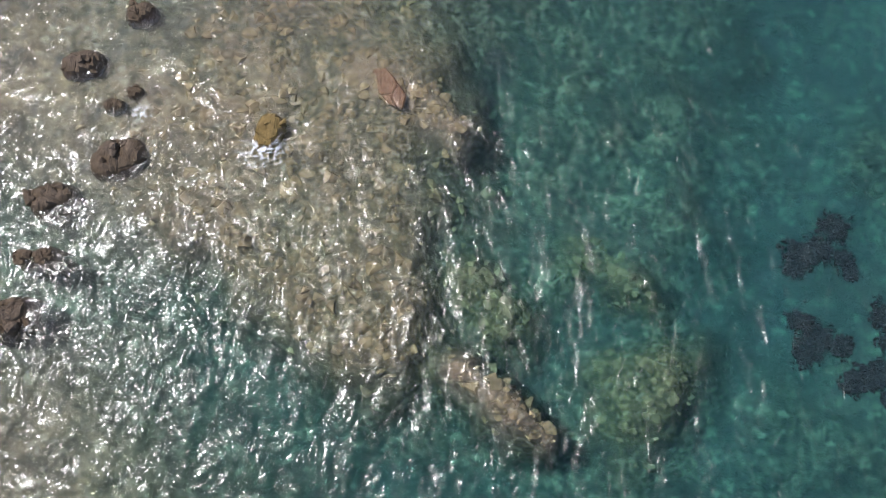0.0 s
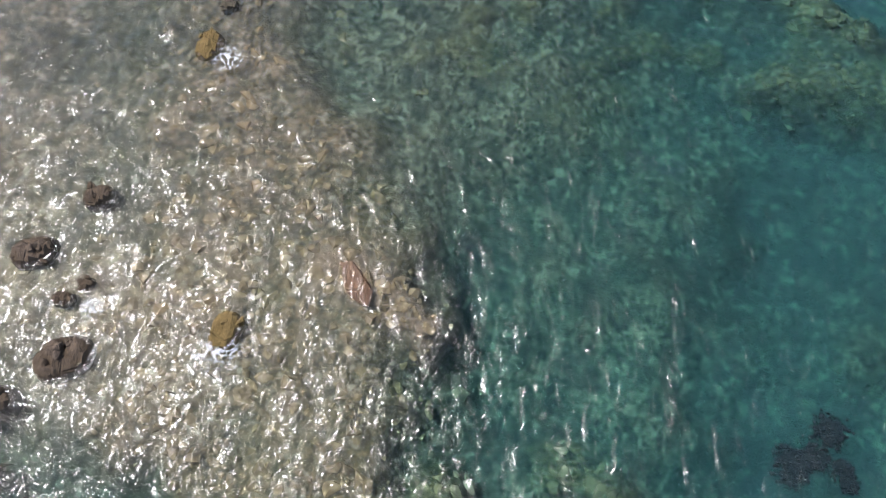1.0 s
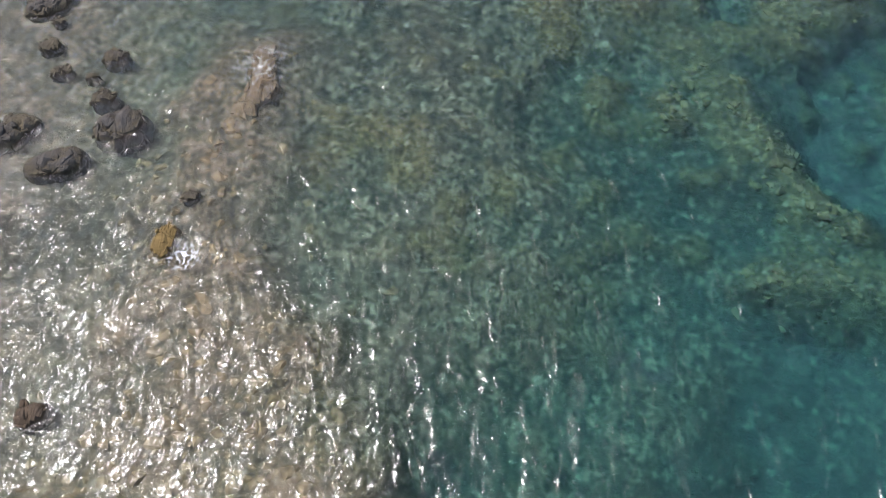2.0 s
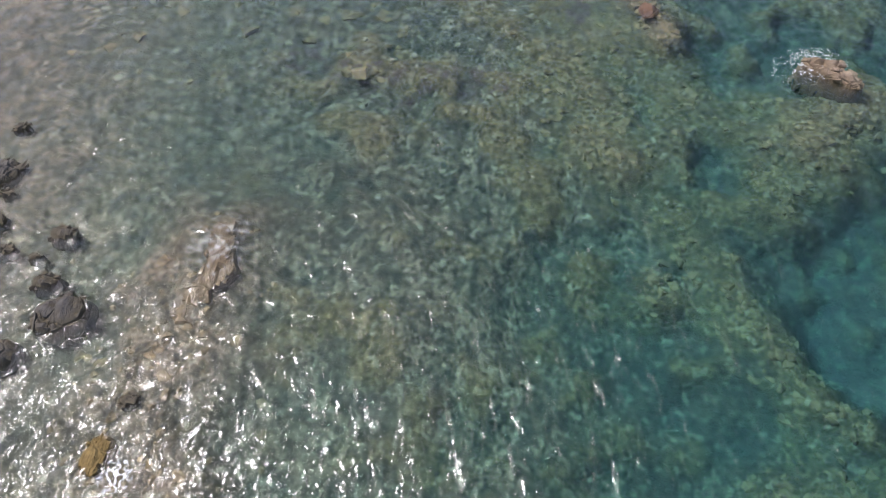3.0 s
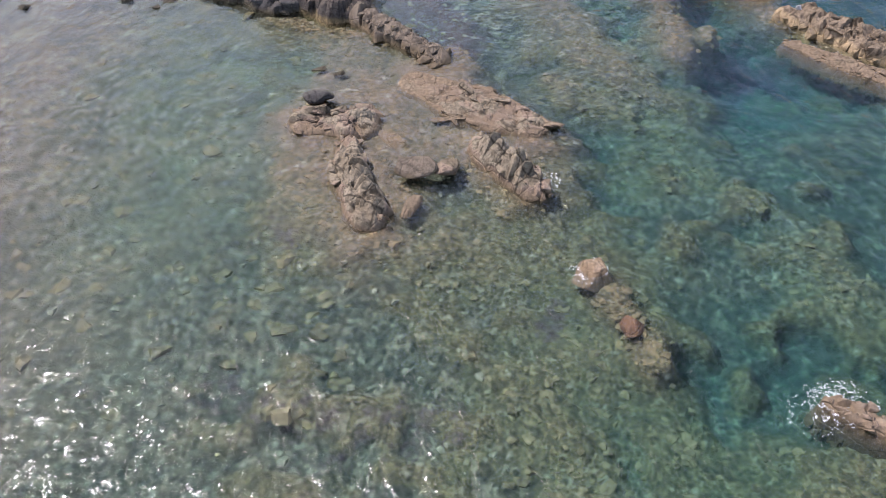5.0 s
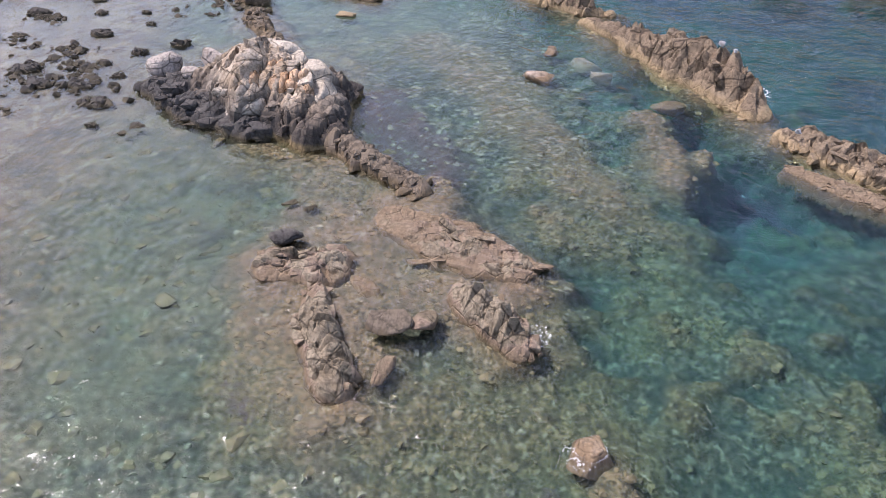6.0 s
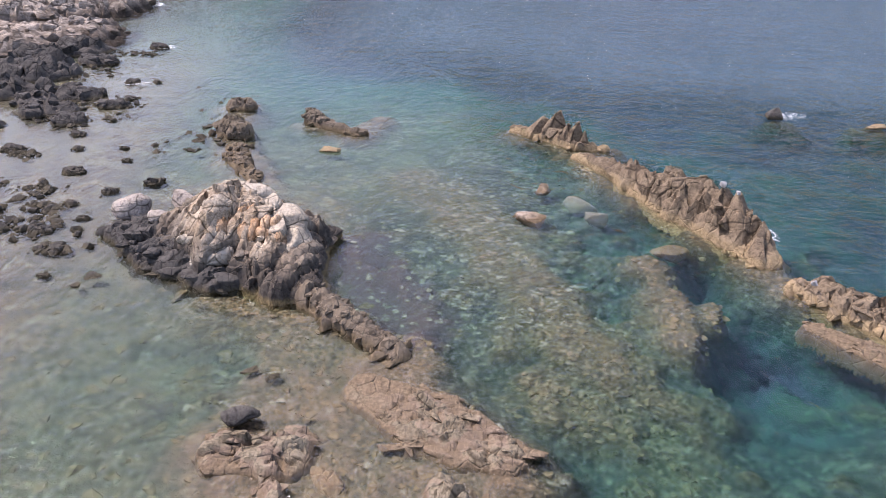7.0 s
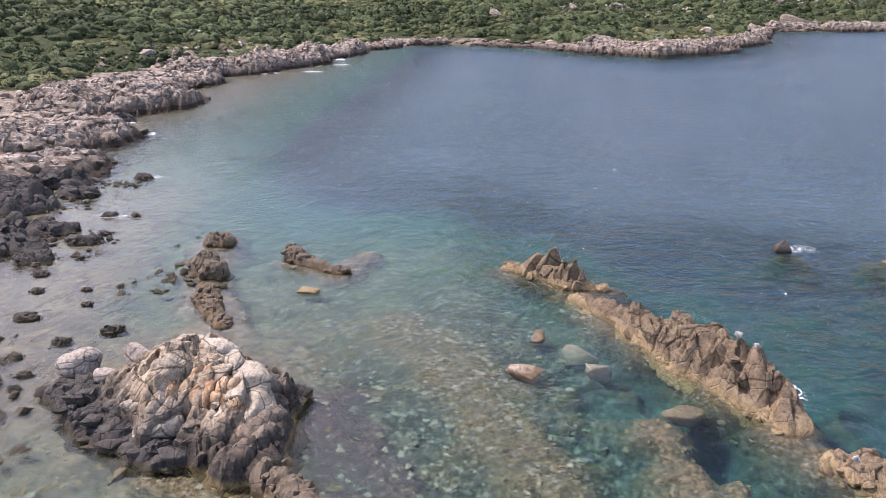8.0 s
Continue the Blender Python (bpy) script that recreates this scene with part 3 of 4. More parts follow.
def quick_mesh(name, verts, faces, mats=(), sides=None, smooth=False):
    """A mesh from arrays; all faces have as many corners as the array has columns."""
    me = bpy.data.meshes.new(name)
    n, k = faces.shape
    me.vertices.add(len(verts))
    me.vertices.foreach_set("co", np.asarray(verts, np.float32).ravel())
    me.loops.add(n * k)
    me.loops.foreach_set("vertex_index", faces.astype(np.int32).ravel())
    me.polygons.add(n)
    me.polygons.foreach_set("loop_start", np.arange(0, n * k, k, dtype=np.int32))
    me.polygons.foreach_set("use_smooth", np.full(n, smooth))
    for m in mats:
        me.materials.append(m)
    if sides is not None:
        me.polygons.foreach_set("material_index", sides.astype(np.int32))
    me.update(calc_edges=True)
    me.validate()
    return me


def spaced(lo, hi, fine, out_lo, out_hi, grow=1.07, most=60.0):
    v = list(np.arange(lo, hi, fine))
    d, a = fine, v[-1]
    while a < out_hi:
        d = min(d * grow, max(most, abs(a) * 0.05))
        a += d
        v.append(a)
    d, a = fine, v[0]
    while a > out_lo:
        d = min(d * grow, max(most, abs(a) * 0.05))
        a -= d
        v.insert(0, a)
    return np.array(v)


def grid(xs, ys):
    X, Y = np.meshgrid(xs, ys)
    n, m = len(xs), len(ys)
    i = (np.arange(m - 1)[:, None] * n + np.arange(n - 1)[None, :]).ravel()
    return X.ravel(), Y.ravel(), np.stack((i, i + 1, i + n + 1, i + n), 1)


gx, gy, gf = grid(spaced(-24, 25, 0.26, -3500, 3500, 1.035), spaced(-13, 84, 0.26, -900, 3500, 1.03))
gz, gcover, gland = bed(gx, gy)
me = quick_mesh("ground", np.stack((gx, gy, gz), 1), gf, (SEABED, LAND), (gland[gf].mean(1) > 0.5), True)
layer = me.color_attributes.new("cover", "FLOAT_COLOR", "POINT")
layer.data.foreach_set("color", np.concatenate((gcover, np.ones((len(gx), 1))), 1).astype(np.float32).ravel())
gwob = 2.5 * fbm(gx * 0.2, gy * 0.2, 81)
gcalm = 0.55 * step(-2, -9, gx + gwob) * step(24, 36, gy + gwob) + 0.3 * step(-9.5, -12, gx + gwob) * step(6, 10, gy + gwob) + 1.0 * step(0, -5, gx + gwob) * step(8, -1, gy) + step(72, 90, gy)
gcalm = gcalm + 0.8 * step(2, -4, gx + gwob) * step(60, 66, gy + gwob)
gcalm = gcalm * step(1.5, 4.5, to_line(gx, gy, [(-14, -7.0), (-9.5, -8.2), (-5.0, -11.0), (-1.0, -13.0)])[0])
layer = me.attributes.new("calm", "FLOAT", "POINT")
layer.data.foreach_set("value", np.clip(gcalm, 0, 1).astype(np.float32))
tagged(new("ground", me), "rocky sea bottom with sand and weed rising to a scrubby granite coast", "ground", kind="structure")

wx, wy, wf = grid(np.linspace(-3400, 3400, 35), np.linspace(-880, 3400, 25))
tagged(new("water", quick_mesh("water", np.stack((wx, wy, 0 * wx), 1), wf, (WATER,))), "clear rippled turquoise sea water glittering in the sun", "sea", kind="structure").visible_shadow = False


# ---- rocks ----
def hull(points):
    bm = bmesh.new()
    for p in points:
        bm.verts.new(p)
    made = bmesh.ops.convex_hull(bm, input=bm.verts)
    spare = {g for g in made["geom_interior"] + made["geom_unused"] if isinstance(g, bmesh.types.BMVert)}
    bmesh.ops.delete(bm, geom=list(spare), context="VERTS")
    return bm


def block_mesh(name, seed, count, cuts, rough):
    """One weathered angular block about 2 m across, centred on its middle."""
    r = random.Random(seed)
    pts = []
    for _ in range(count):
        v = Vector((r.uniform(-1, 1), r.uniform(-1, 1), r.uniform(-1, 1)))
        pts.append(v / max(1.0, (abs(v.x) ** 4 + abs(v.y) ** 4 + abs(v.z) ** 4) ** 0.25 / 0.95))
    bm = hull(pts)
    bmesh.ops.dissolve_limit(bm, angle_limit=radians(14), verts=bm.verts, edges=bm.edges)
    bmesh.ops.bevel(bm, geom=bm.edges[:], offset=0.07, segments=1, affect="EDGES", clamp_overlap=True)
    bmesh.ops.triangulate(bm, faces=bm.faces)
    if cuts:
        long_edges = [e for e in bm.edges if e.calc_length() > 0.45]
        bmesh.ops.subdivide_edges(bm, edges=long_edges, cuts=cuts, use_grid_fill=True)
        bmesh.ops.triangulate(bm, faces=bm.faces)
        shift = Vector((seed * 3.1, seed * 1.7, 0))
        for v in bm.verts:
            v.co += rough * noise.noise_vector(v.co * 1.7 + shift) + 0.5 * rough * noise.noise_vector(v.co * 4.1 + shift)
    me = bpy.data.meshes.new(name)
    bm.to_mesh(me)
    bm.free()
    for p in me.polygons:
        p.use_smooth = True
    me.set_sharp_from_angle(angle=radians(28))
    return me


SHAPES = [block_mesh("rock_block", 100 + k, 16, 1, 0.11) for k in range(18)]


def round_mesh(seed):
    """A wave-worn boulder with a shallow groove."""
    bm = bmesh.new()
    bmesh.ops.create_icosphere(bm, subdivisions=3, radius=0.95)
    shift = Vector((seed * 2.3, seed, 0))
    for v in bm.verts:
        n = v.co.normalized()
        v.co += 0.30 * noise.noise_vector(v.co * 0.9 + shift) + 0.08 * noise.noise_vector(v.co * 2.6 + shift)
        v.co -= n * 0.14 * math.exp(-(40 * (n.x * 0.8 + n.y * 0.5 + 0.25 * math.sin(3 * n.z)) ** 2))
    me = bpy.data.meshes.new("rounded_block")
    bm.to_mesh(me)
    bm.free()
    for p in me.polygons:
        p.use_smooth = True
    return me


def fin_mesh(seed):
    """An upright wedge of rock with a narrow leaning top."""
    r = random.Random(seed)
    pts = [Vector((x + r.uniform(-0.15, 0.15), y + r.uniform(-0.15, 0.15), z)) for x in (-1, 1) for y in (-0.9, 0.9) for z in (-1, -0.1)]
    pts += [Vector((r.uniform(-0.1, 0.5), r.uniform(-0.3, 0.3), r.uniform(0.75, 1.05))) for _ in range(3)]
    pts += [Vector((r.uniform(-0.7, 0.7), r.uniform(-0.6, 0.6), r.uniform(0.2, 0.5))) for _ in range(3)]
    bm = hull(pts)
    bmesh.ops.bevel(bm, geom=bm.edges[:], offset=0.05, segments=1, affect="EDGES", clamp_overlap=True)
    bmesh.ops.triangulate(bm, faces=bm.faces)
    bmesh.ops.subdivide_edges(bm, edges=[e for e in bm.edges if e.calc_length() > 0.5], cuts=1, use_grid_fill=True)
    bmesh.ops.triangulate(bm, faces=bm.faces)
    for v in bm.verts:
        v.co += 0.09 * noise.noise_vector(v.co * 2.0 + Vector((seed, 0, 0)))
    me = bpy.data.meshes.new("rock_fin")
    bm.to_mesh(me)
    bm.free()
    for p in me.polygons:
        p.use_smooth = True
    me.set_sharp_from_angle(angle=radians(28))
    return me


def cut_mesh(seed):
    """A weathered boulder split along a few flat joints, with rounded arrises."""
    r = random.Random(300 + seed)
    bm = bmesh.new()
    bmesh.ops.create_icosphere(bm, subdivisions=4, radius=1.25)
    cuts = []
    for k in range(11):
        n = Vector((r.gauss(0, 1), r.gauss(0, 1), r.gauss(0, 0.8))).normalized()
        cuts.append((n, r.uniform(0.62, 0.95)))
    cuts.append((Vector((r.uniform(-0.25, 0.25), r.uniform(-0.25, 0.25), 1)).normalized(), r.uniform(0.6, 0.75)))
    shift = Vector((seed * 4.7, 0, seed))
    for v in bm.verts:
        p = v.co.copy()
        p += 0.10 * noise.noise_vector(p * 1.4 + shift)
        for n, d in cuts:
            over = p.dot(n) - d
            if over > -0.08:
                p -= n * max(over, 0.25 * (over + 0.08))
        p += 0.035 * noise.noise_vector(p * 3.2 + shift) + 0.018 * noise.noise_vector(p * 8.0 + shift)
        v.co = p
    me = bpy.data.meshes.new("split_block")
    bm.to_mesh(me)
    bm.free()
    for p in me.polygons:
        p.use_smooth = True
    return me


SHAPES += [round_mesh(k) for k in range(4)] + [fin_mesh(k) for k in range(5)] + [cut_mesh(k) for k in range(6)]
SHAPE_OF = {}


def shape_in(k, mat):
    """The k-th block shape in that material."""
    key = (k % len(SHAPES), mat.name)
    if key not in SHAPE_OF:
        me = SHAPES[key[0]].copy()
        me.materials.append(mat)
        SHAPE_OF[key] = me
    return SHAPE_OF[key]


def part(name, me, parent, m=None, label=""):
    ob = new(name, me)
    ob.parent = parent
    if m is not None:
        ob.matrix_basis = m
    return tagged(ob, label)


def at(x, y, z, size, yaw=0.0, lean=0.0, roll=0.0):
    return pose(x, y, z, lean, roll, yaw) @ Matrix.Diagonal((*size, 1))


def envelope(x, y, spine):
    """Height of a rock mass over the sea along a spine of (x, y, half width, height)."""
    d, k = to_line(x, y, spine)
    i = np.arange(len(spine))
    w, h = np.interp(k, i, [p[2] for p in spine]), np.interp(k, i, [p[3] for p in spine])
    d = d + 0.5 * w * fbm(x * 0.9, y * 0.9, 51, 3)
    u = np.clip(1 - (d / w) ** 2, -1.5, 1)
    h = h * (0.72 + 0.56 * vnoise(x * 0.9 / spine[0][2], y * 0.9 / spine[0][2], 57))
    return np.where(u > 0, h * np.abs(u) ** 0.52, 1.2 * u)


def rock_mass(name, label, spine, mat, count, size, strata, lean=0.0, long=1.8, tall=1.0, seed=1, foot=-0.9, category="rock", cell=0.13, sink=0.62, extra=(), facet=1.0, tilt=0.7, dome=0.3, group=""):
    """An outcrop: a fissured core and many weathered blocks bedded into it along the strata."""
    r = random.Random(seed)
    ox, oy = spine[0][0], spine[0][1]
    thing = tagged(new(name), label, category, group)
    thing.location = (ox, oy, 0)
    reach = max(p[2] for p in spine) * 1.5
    x0, x1 = min(p[0] for p in spine) - reach, max(p[0] for p in spine) + reach
    y0, y1 = min(p[1] for p in spine) - reach, max(p[1] for p in spine) + reach
    X, Y, F = grid(np.arange(x0, x1, cell), np.arange(y0, y1, cell))
    a = radians(strata)
    U, V = X * math.cos(a) + Y * math.sin(a), -X * math.sin(a) + Y * math.cos(a)
    H = envelope(X, Y, spine)
    g = size[1] * facet
    k1 = facets(U * 0.42 / g, V * 0.95 / g, seed, tilt, dome, 0.09)
    k2 = facets(U * 1.0 / g, V * 2.1 / g, seed + 2, tilt, dome, 0.12)
    k3 = facets(U * 2.6 / g, V * 4.6 / g, seed + 4, 0.4, dome)
    body = np.clip(H / (0.6 * g), 0, 1)
    Z = H + body * (0.55 * g * k1 + 0.26 * g * k2) + 0.06 * g * k3 + 0.04 * fbm(X * 3, Y * 3, seed + 3)
    Z = np.where(H > 0, np.maximum(Z, 0.25 * H - 0.1), Z)
    keep = (Z[F].max(1) > foot)
    F = F[keep]
    used, F = np.unique(F, return_inverse=True)
    core = quick_mesh("core", np.stack((X[used] - ox, Y[used] - oy, Z[used]), 1), F.reshape(-1, 4), (mat,), None, True)
    core.set_sharp_from_angle(angle=radians(38))
    part("core", core, thing)
    made, tries = 0, 0
    while made < count and tries < 60 * count:
        tries += 1
        px, py = r.uniform(x0, x1), r.uniform(y0, y1)
        h = float(envelope(np.array([px]), np.array([py]), spine)[0])
        if h < -0.15:
            continue
        k = size[0] + (size[1] - size[0]) * r.random() ** 1.7
        sx, sy, sz = k * long * r.uniform(0.7, 1.1), k * r.uniform(0.55, 0.9), k * tall * r.uniform(0.6, 1.1)
        top = max(h, 0.05) * r.uniform(0.8, 1.05)
        part("rock_block", shape_in(r.randrange(18), mat), thing,
             at(px - ox, py - oy, top - sz * sink, (sx, sy, sz), strata + r.gauss(0, 14), lean + r.gauss(0, 10), r.gauss(0, 12)))
        made += 1
    for (px, py, pz, sx, sy, sz, yaw, tilt, k, m2) in extra:
        part("rock_block", shape_in(k, m2), thing, at(px - ox, py - oy, pz, (sx, sy, sz), yaw, tilt, 0))
    return thing


rock_mass("granite_islet", "rugged granite islet, pale pink on top and black at the waterline", [(-15.4, 56.6, 2.6, 2.3), (-13.2, 56.2, 4.3, 3.3), (-10.9, 55.3, 3.7, 2.8), (-8.6, 52.2, 1.9, 1.1)],
          PINK, 46, (0.25, 0.8), 70, 8, 1.5, 0.9, 11, sink=0.85, facet=1.5, tilt=0.55, dome=0.35,
          extra=[(-14.6, 57.2, 2.45, 1.1, 0.8, 0.7, 20, 6, 27, BLEACHED), (-13.4, 57.9, 2.75, 1.1, 0.8, 0.6, -10, 0, 28, BLEACHED), (-12.0, 57.6, 2.75, 1.2, 0.8, 0.6, 10, 0, 20, BLEACHED), (-10.9, 57.1, 2.4, 1.0, 0.8, 0.7, -30, 0, 29, BLEACHED),
                 (-9.8, 56.3, 2.0, 1.5, 0.9, 0.9, -58, 14, 30, BLEACHED), (-8.9, 54.7, 1.4, 1.5, 0.8, 1.0, -66, 16, 31, BLEACHED), (-9.9, 54.9, 1.9, 1.3, 0.7, 0.9, -70, 10, 32, BLEACHED), (-13.2, 53.2, 1.0, 1.1, 0.7, 0.8, 15, -16, 28, BLEACHED), (-14.4, 54.4, 1.3, 1.0, 0.7, 0.8, 25, -12, 31, BLEACHED)]
          + [(-14.0 + 0.5 * i, 55.9 - 0.2 * i + 0.45 * (i % 3 - 1), 2.65 - 0.08 * i - 0.3 * (i % 3 == 0), 0.36, 0.55 + 0.15 * (i % 2), 0.95, 10 * (i % 4) - 20, -24 + 5 * (i % 3), 18 + i % 4, RUST) for i in range(10)]
          + [(-12.8 + 0.62 * i, 54.1 + 0.15 * (i % 2), 2.1 - 0.1 * i, 0.42, 0.5, 0.85, 25 * i, -22, 18 + (i + 2) % 4, RUST) for i in range(6)])
rock_mass("dark_rubble", "dark weedy rubble at the foot of the islet", [(-20.6, 57.0, 1.0, 0.7), (-18.4, 56.4, 1.9, 1.1), (-16.4, 54.4, 1.7, 1.1), (-12.4, 52.4, 1.3, 0.7)], DARK, 85, (0.25, 0.8), 20, 8, 1.4, 0.8, 31, sink=0.42)
rock_mass("rock_spur", "low ribbed brown rock spur running out from the islet", [(-8.2, 51.8, 0.9, 0.7), (-4.9, 49.2, 0.8, 0.75), (-2.0, 46.8, 0.6, 0.45)], BROWN, 46, (0.2, 0.5), 55, 15, 1.7, 0.9, 12)
rock_mass("chain_rock", "brown weedy rock in shallow water behind the islet", [(-22.4, 82.0, 0.9, 0.8), (-21.2, 82.0, 0.8, 0.8)], BROWN, 14, (0.25, 0.6), 70, 10, 1.3, 0.9, 13)
rock_mass("chain_rock", "tall brown weedy rock in shallow water behind the islet", [(-20.6, 75.6, 1.1, 1.4), (-19.4, 74.8, 1.0, 1.2)], BROWN, 18, (0.3, 0.8), 70, 10, 1.3, 1.0, 43)
rock_mass("chain_rubble", "low brown rubble reaching from the islet", [(-18.8, 72.0, 0.9, 0.35), (-17.6, 69.2, 0.8, 0.3), (-15.4, 66.2, 0.6, 0.25)], BROWN, 40, (0.18, 0.5), 70, 10, 1.3, 0.9, 44, sink=0.5)
rock_mass("dark_skerry", "low dark jagged rocks awash in shallow water", [(-14.4, 78.7, 0.8, 1.1), (-12.5, 77.4, 0.6, 0.5), (-10.0, 75.9, 0.6, 0.4)], BROWN, 34, (0.2, 0.55), 20, 10, 1.4, 1.0, 14)
rock_mass("pinnacle_rock", "tan granite rock with upright pointed fins", [(3.0, 78.0, 0.6, 0.45), (6.0, 76.4, 1.0, 1.2), (7.8, 74.8, 0.9, 0.9), (9.8, 74.2, 0.45, 0.35)], TAN, 24, (0.3, 0.7), 60, 0, 1.1, 1.2, 15,
          extra=[(6.0, 76.5, 0.9, 0.95, 0.6, 1.6, 0, 8, 22, TAN), (5.0, 77.0, 0.5, 1.1, 0.6, 1.2, 10, 10, 23, TAN), (6.9, 75.6, 0.6, 0.5, 0.5, 1.25, 20, 6, 24, TAN), (7.6, 74.9, 0.8, 0.55, 0.5, 1.5, 10, 6, 25, TAN), (8.2, 74.7, 0.4, 0.4, 0.4, 0.9, 20, 0, 26, TAN)])
rock_mass("granite_ridge", "long tan granite ridge with a steep fissured face", [(7.6, 72.4, 0.45, 0.3), (10.0, 69.8, 0.75, 0.6), (12.2, 66.7, 1.6, 1.5), (14.4, 63.4, 1.85, 2.0), (16.3, 60.5, 1.75, 2.4), (17.3, 57.7, 1.0, 0.6)], TAN, 30, (0.35, 1.1), 75, 10, 1.3, 0.9, 16, sink=0.9, facet=1.9, tilt=0.3, dome=0.35,
          extra=[(15.6, 61.9, 1.5, 0.8, 0.7, 1.1, 30, 0, 24, TAN), (16.2, 60.6, 1.5, 0.9, 0.7, 1.2, 70, 0, 22, TAN), (16.9, 59.6, 0.9, 0.8, 0.7, 1.0, 20, 0, 25, TAN), (13.0, 65.4, 1.2, 1.3, 1.0, 0.7, -50, 8, 27, TAN), (11.6, 67.2, 0.9, 1.2, 0.9, 0.6, -45, 6, 29, TAN), (10.4, 69.0, 0.45, 1.0, 0.8, 0.5, -50, 4, 30, TAN), (14.2, 63.9, 1.6, 1.2, 1.0, 0.8, -40, 6, 31, TAN)])
rock_mass("granite_ledge", "tan granite ledge with loose blocks in deep water", [(18.3, 54.6, 0.7, 0.5), (20.0, 52.9, 1.2, 1.0), (22.5, 50.6, 1.5, 0.9)], TAN, 60, (0.25, 0.8), 50, 5, 1.2, 0.9, 17, sink=0.5, facet=1.1, tilt=0.9, dome=0.1)
rock_mass("ledge_rubble", "low brown wave-washed rubble below the granite ledge", [(17.8, 50.9, 0.5, 0.06), (19.8, 49.2, 0.85, 0.14), (22.6, 47.2, 0.9, 0.14)], REEF, 50, (0.15, 0.45), 140, 5, 1.6, 0.6, 87, sink=0.7)
rock_mass("reef_ledge", "worn reddish rock ledge barely above the water", [(-7.7, 40.1, 1.1, 0.35), (-5.4, 40.0, 1.2, 0.5)], REEF, 26, (0.25, 0.65), 10, 5, 1.4, 0.6, 18, sink=0.7)
rock_mass("reef_blocks", "ragged row of brown reef blocks in shallow water", [(-5.3, 38.0, 0.6, 0.45), (-4.6, 35.6, 0.8, 0.7), (-3.4, 33.0, 0.75, 0.55)], REEF, 30, (0.2, 0.5), 105, 5, 1.7, 0.8, 24, sink=0.6,
          extra=[(-4.7 + 0.22 * i, 36.4 - 0.42 * i, 0.15 + 0.1 * (i % 3), 0.34, 0.6 + 0.1 * (i % 2), 0.55 + 0.12 * (i * 5 % 3), 95 + 9 * (i % 4), 4, 22 + i % 5, REEF) for i in range(8)])
rock_mass("reef_shelf", "tilted pinkish rock shelf washed by the sea", [(-2.9, 44.3, 1.0, 0.10), (0.0, 42.6, 1.8, 0.28), (2.9, 41.0, 1.2, 0.30)], REEF, 40, (0.25, 0.7), 150, 4, 2.0, 0.45, 19, sink=0.7)
rock_mass("fissured_knoll", "small fissured rock knoll at the reef's edge", [(1.0, 38.6, 0.8, 0.5), (2.4, 37.2, 1.05, 1.05), (3.4, 35.8, 0.7, 0.5)], REEF, 28, (0.2, 0.5), 110, 10, 1.6, 0.9, 20,
          extra=[(1.2 + 0.3 * i, 38.2 - 0.33 * i, 0.3 + 0.12 * (i % 3), 0.36, 0.6, 0.7 + 0.15 * (i * 3 % 4), 100 + 8 * (i % 4), 6, 22 + i % 5, REEF) for i in range(7)])


def boulder(name, label, x, y, z, size, yaw, mat, k, tilt=0.0, category="boulder"):
    ob = new(name, shape_in(k, mat))
    ob.matrix_basis = at(x, y, z, size, yaw, tilt)
    return tagged(ob, label, category)


# single boulders and small rocks
boulder("boulder", "dark boulder perched on the reef flat", -7.6, 41.7, 0.30, (0.8, 0.5, 0.36), 20, DARK, 20)
boulder("slab", "flat dark slab propped on the reef", -1.9, 36.5, 0.40, (0.9, 0.6, 0.26), 12, BROWN, 28, 10)
boulder("boulder", "pale-topped orange boulder just above the water", 5.9, 31.2, -0.5, (0.85, 0.75, 0.95), 20, SALMON, 30)
boulder("boulder", "reddish rock awash beyond the rounded boulder", 7.2, 28.6, -0.3, (0.5, 0.4, 0.35), 60, RED, 30)
rock_mass("washed_rock", "wave-washed reddish rock with white foam round it", [(13.6, 25.8, 0.35, 0.15), (14.3, 25.4, 0.5, 0.36), (15.0, 24.9, 0.45, 0.2)], REEF, 16, (0.15, 0.4), -30, 5, 1.4, 0.8, 33)
boulder("boulder", "square tan boulder standing in the lagoon", 5.2, 66.3, -0.45, (0.95, 0.85, 0.95), 10, REEF, 12)
boulder("boulder", "flat orange boulder in the lagoon", 4.2, 61.6, -0.5, (1.35, 1.05, 0.95), 8, SALMON, 9)
boulder("boulder", "sunken pale boulder in the lagoon", 7.4, 64.6, -0.95, (1.4, 0.95, 0.9), -30, STONE, 13)
boulder("boulder", "sunken pale boulder in the lagoon", 8.3, 62.9, -1.1, (0.9, 0.7, 0.9), -10, STONE, 14)
boulder("boulder", "flat yellowish rock awash", -11.3, 72.0, 0.02, (1.0, 0.5, 0.3), -5, TAN, 11)
boulder("boulder", "dark pointed rock in breaking foam", 25.2, 83.8, 0.2, (0.62, 0.6, 0.75), 0, DARK, 24)
boulder("boulder", "flat ochre rock awash", 33.2, 81.6, 0.0, (1.5, 0.6, 0.3), 0, TAN, 12)
boulder("boulder", "white bird-stained rock on the ridge", 15.6, 61.95, 2.62, (0.26, 0.22, 0.26), 0, GUANO, 9)
boulder("boulder", "white bird-stained rock on the ridge", 16.15, 60.7, 2.72, (0.17, 0.15, 0.16), 40, GUANO, 3)
boulder("boulder", "large pale rounded boulder beside the islet", -20.6, 58.9, 0.85, (1.3, 1.1, 1.0), 20, PALE, 18)
boulder("boulder", "leaning pale slab on the islet", -17.2, 59.0, 1.35, (1.4, 0.8, 0.7), -20, PALE, 13, 12)
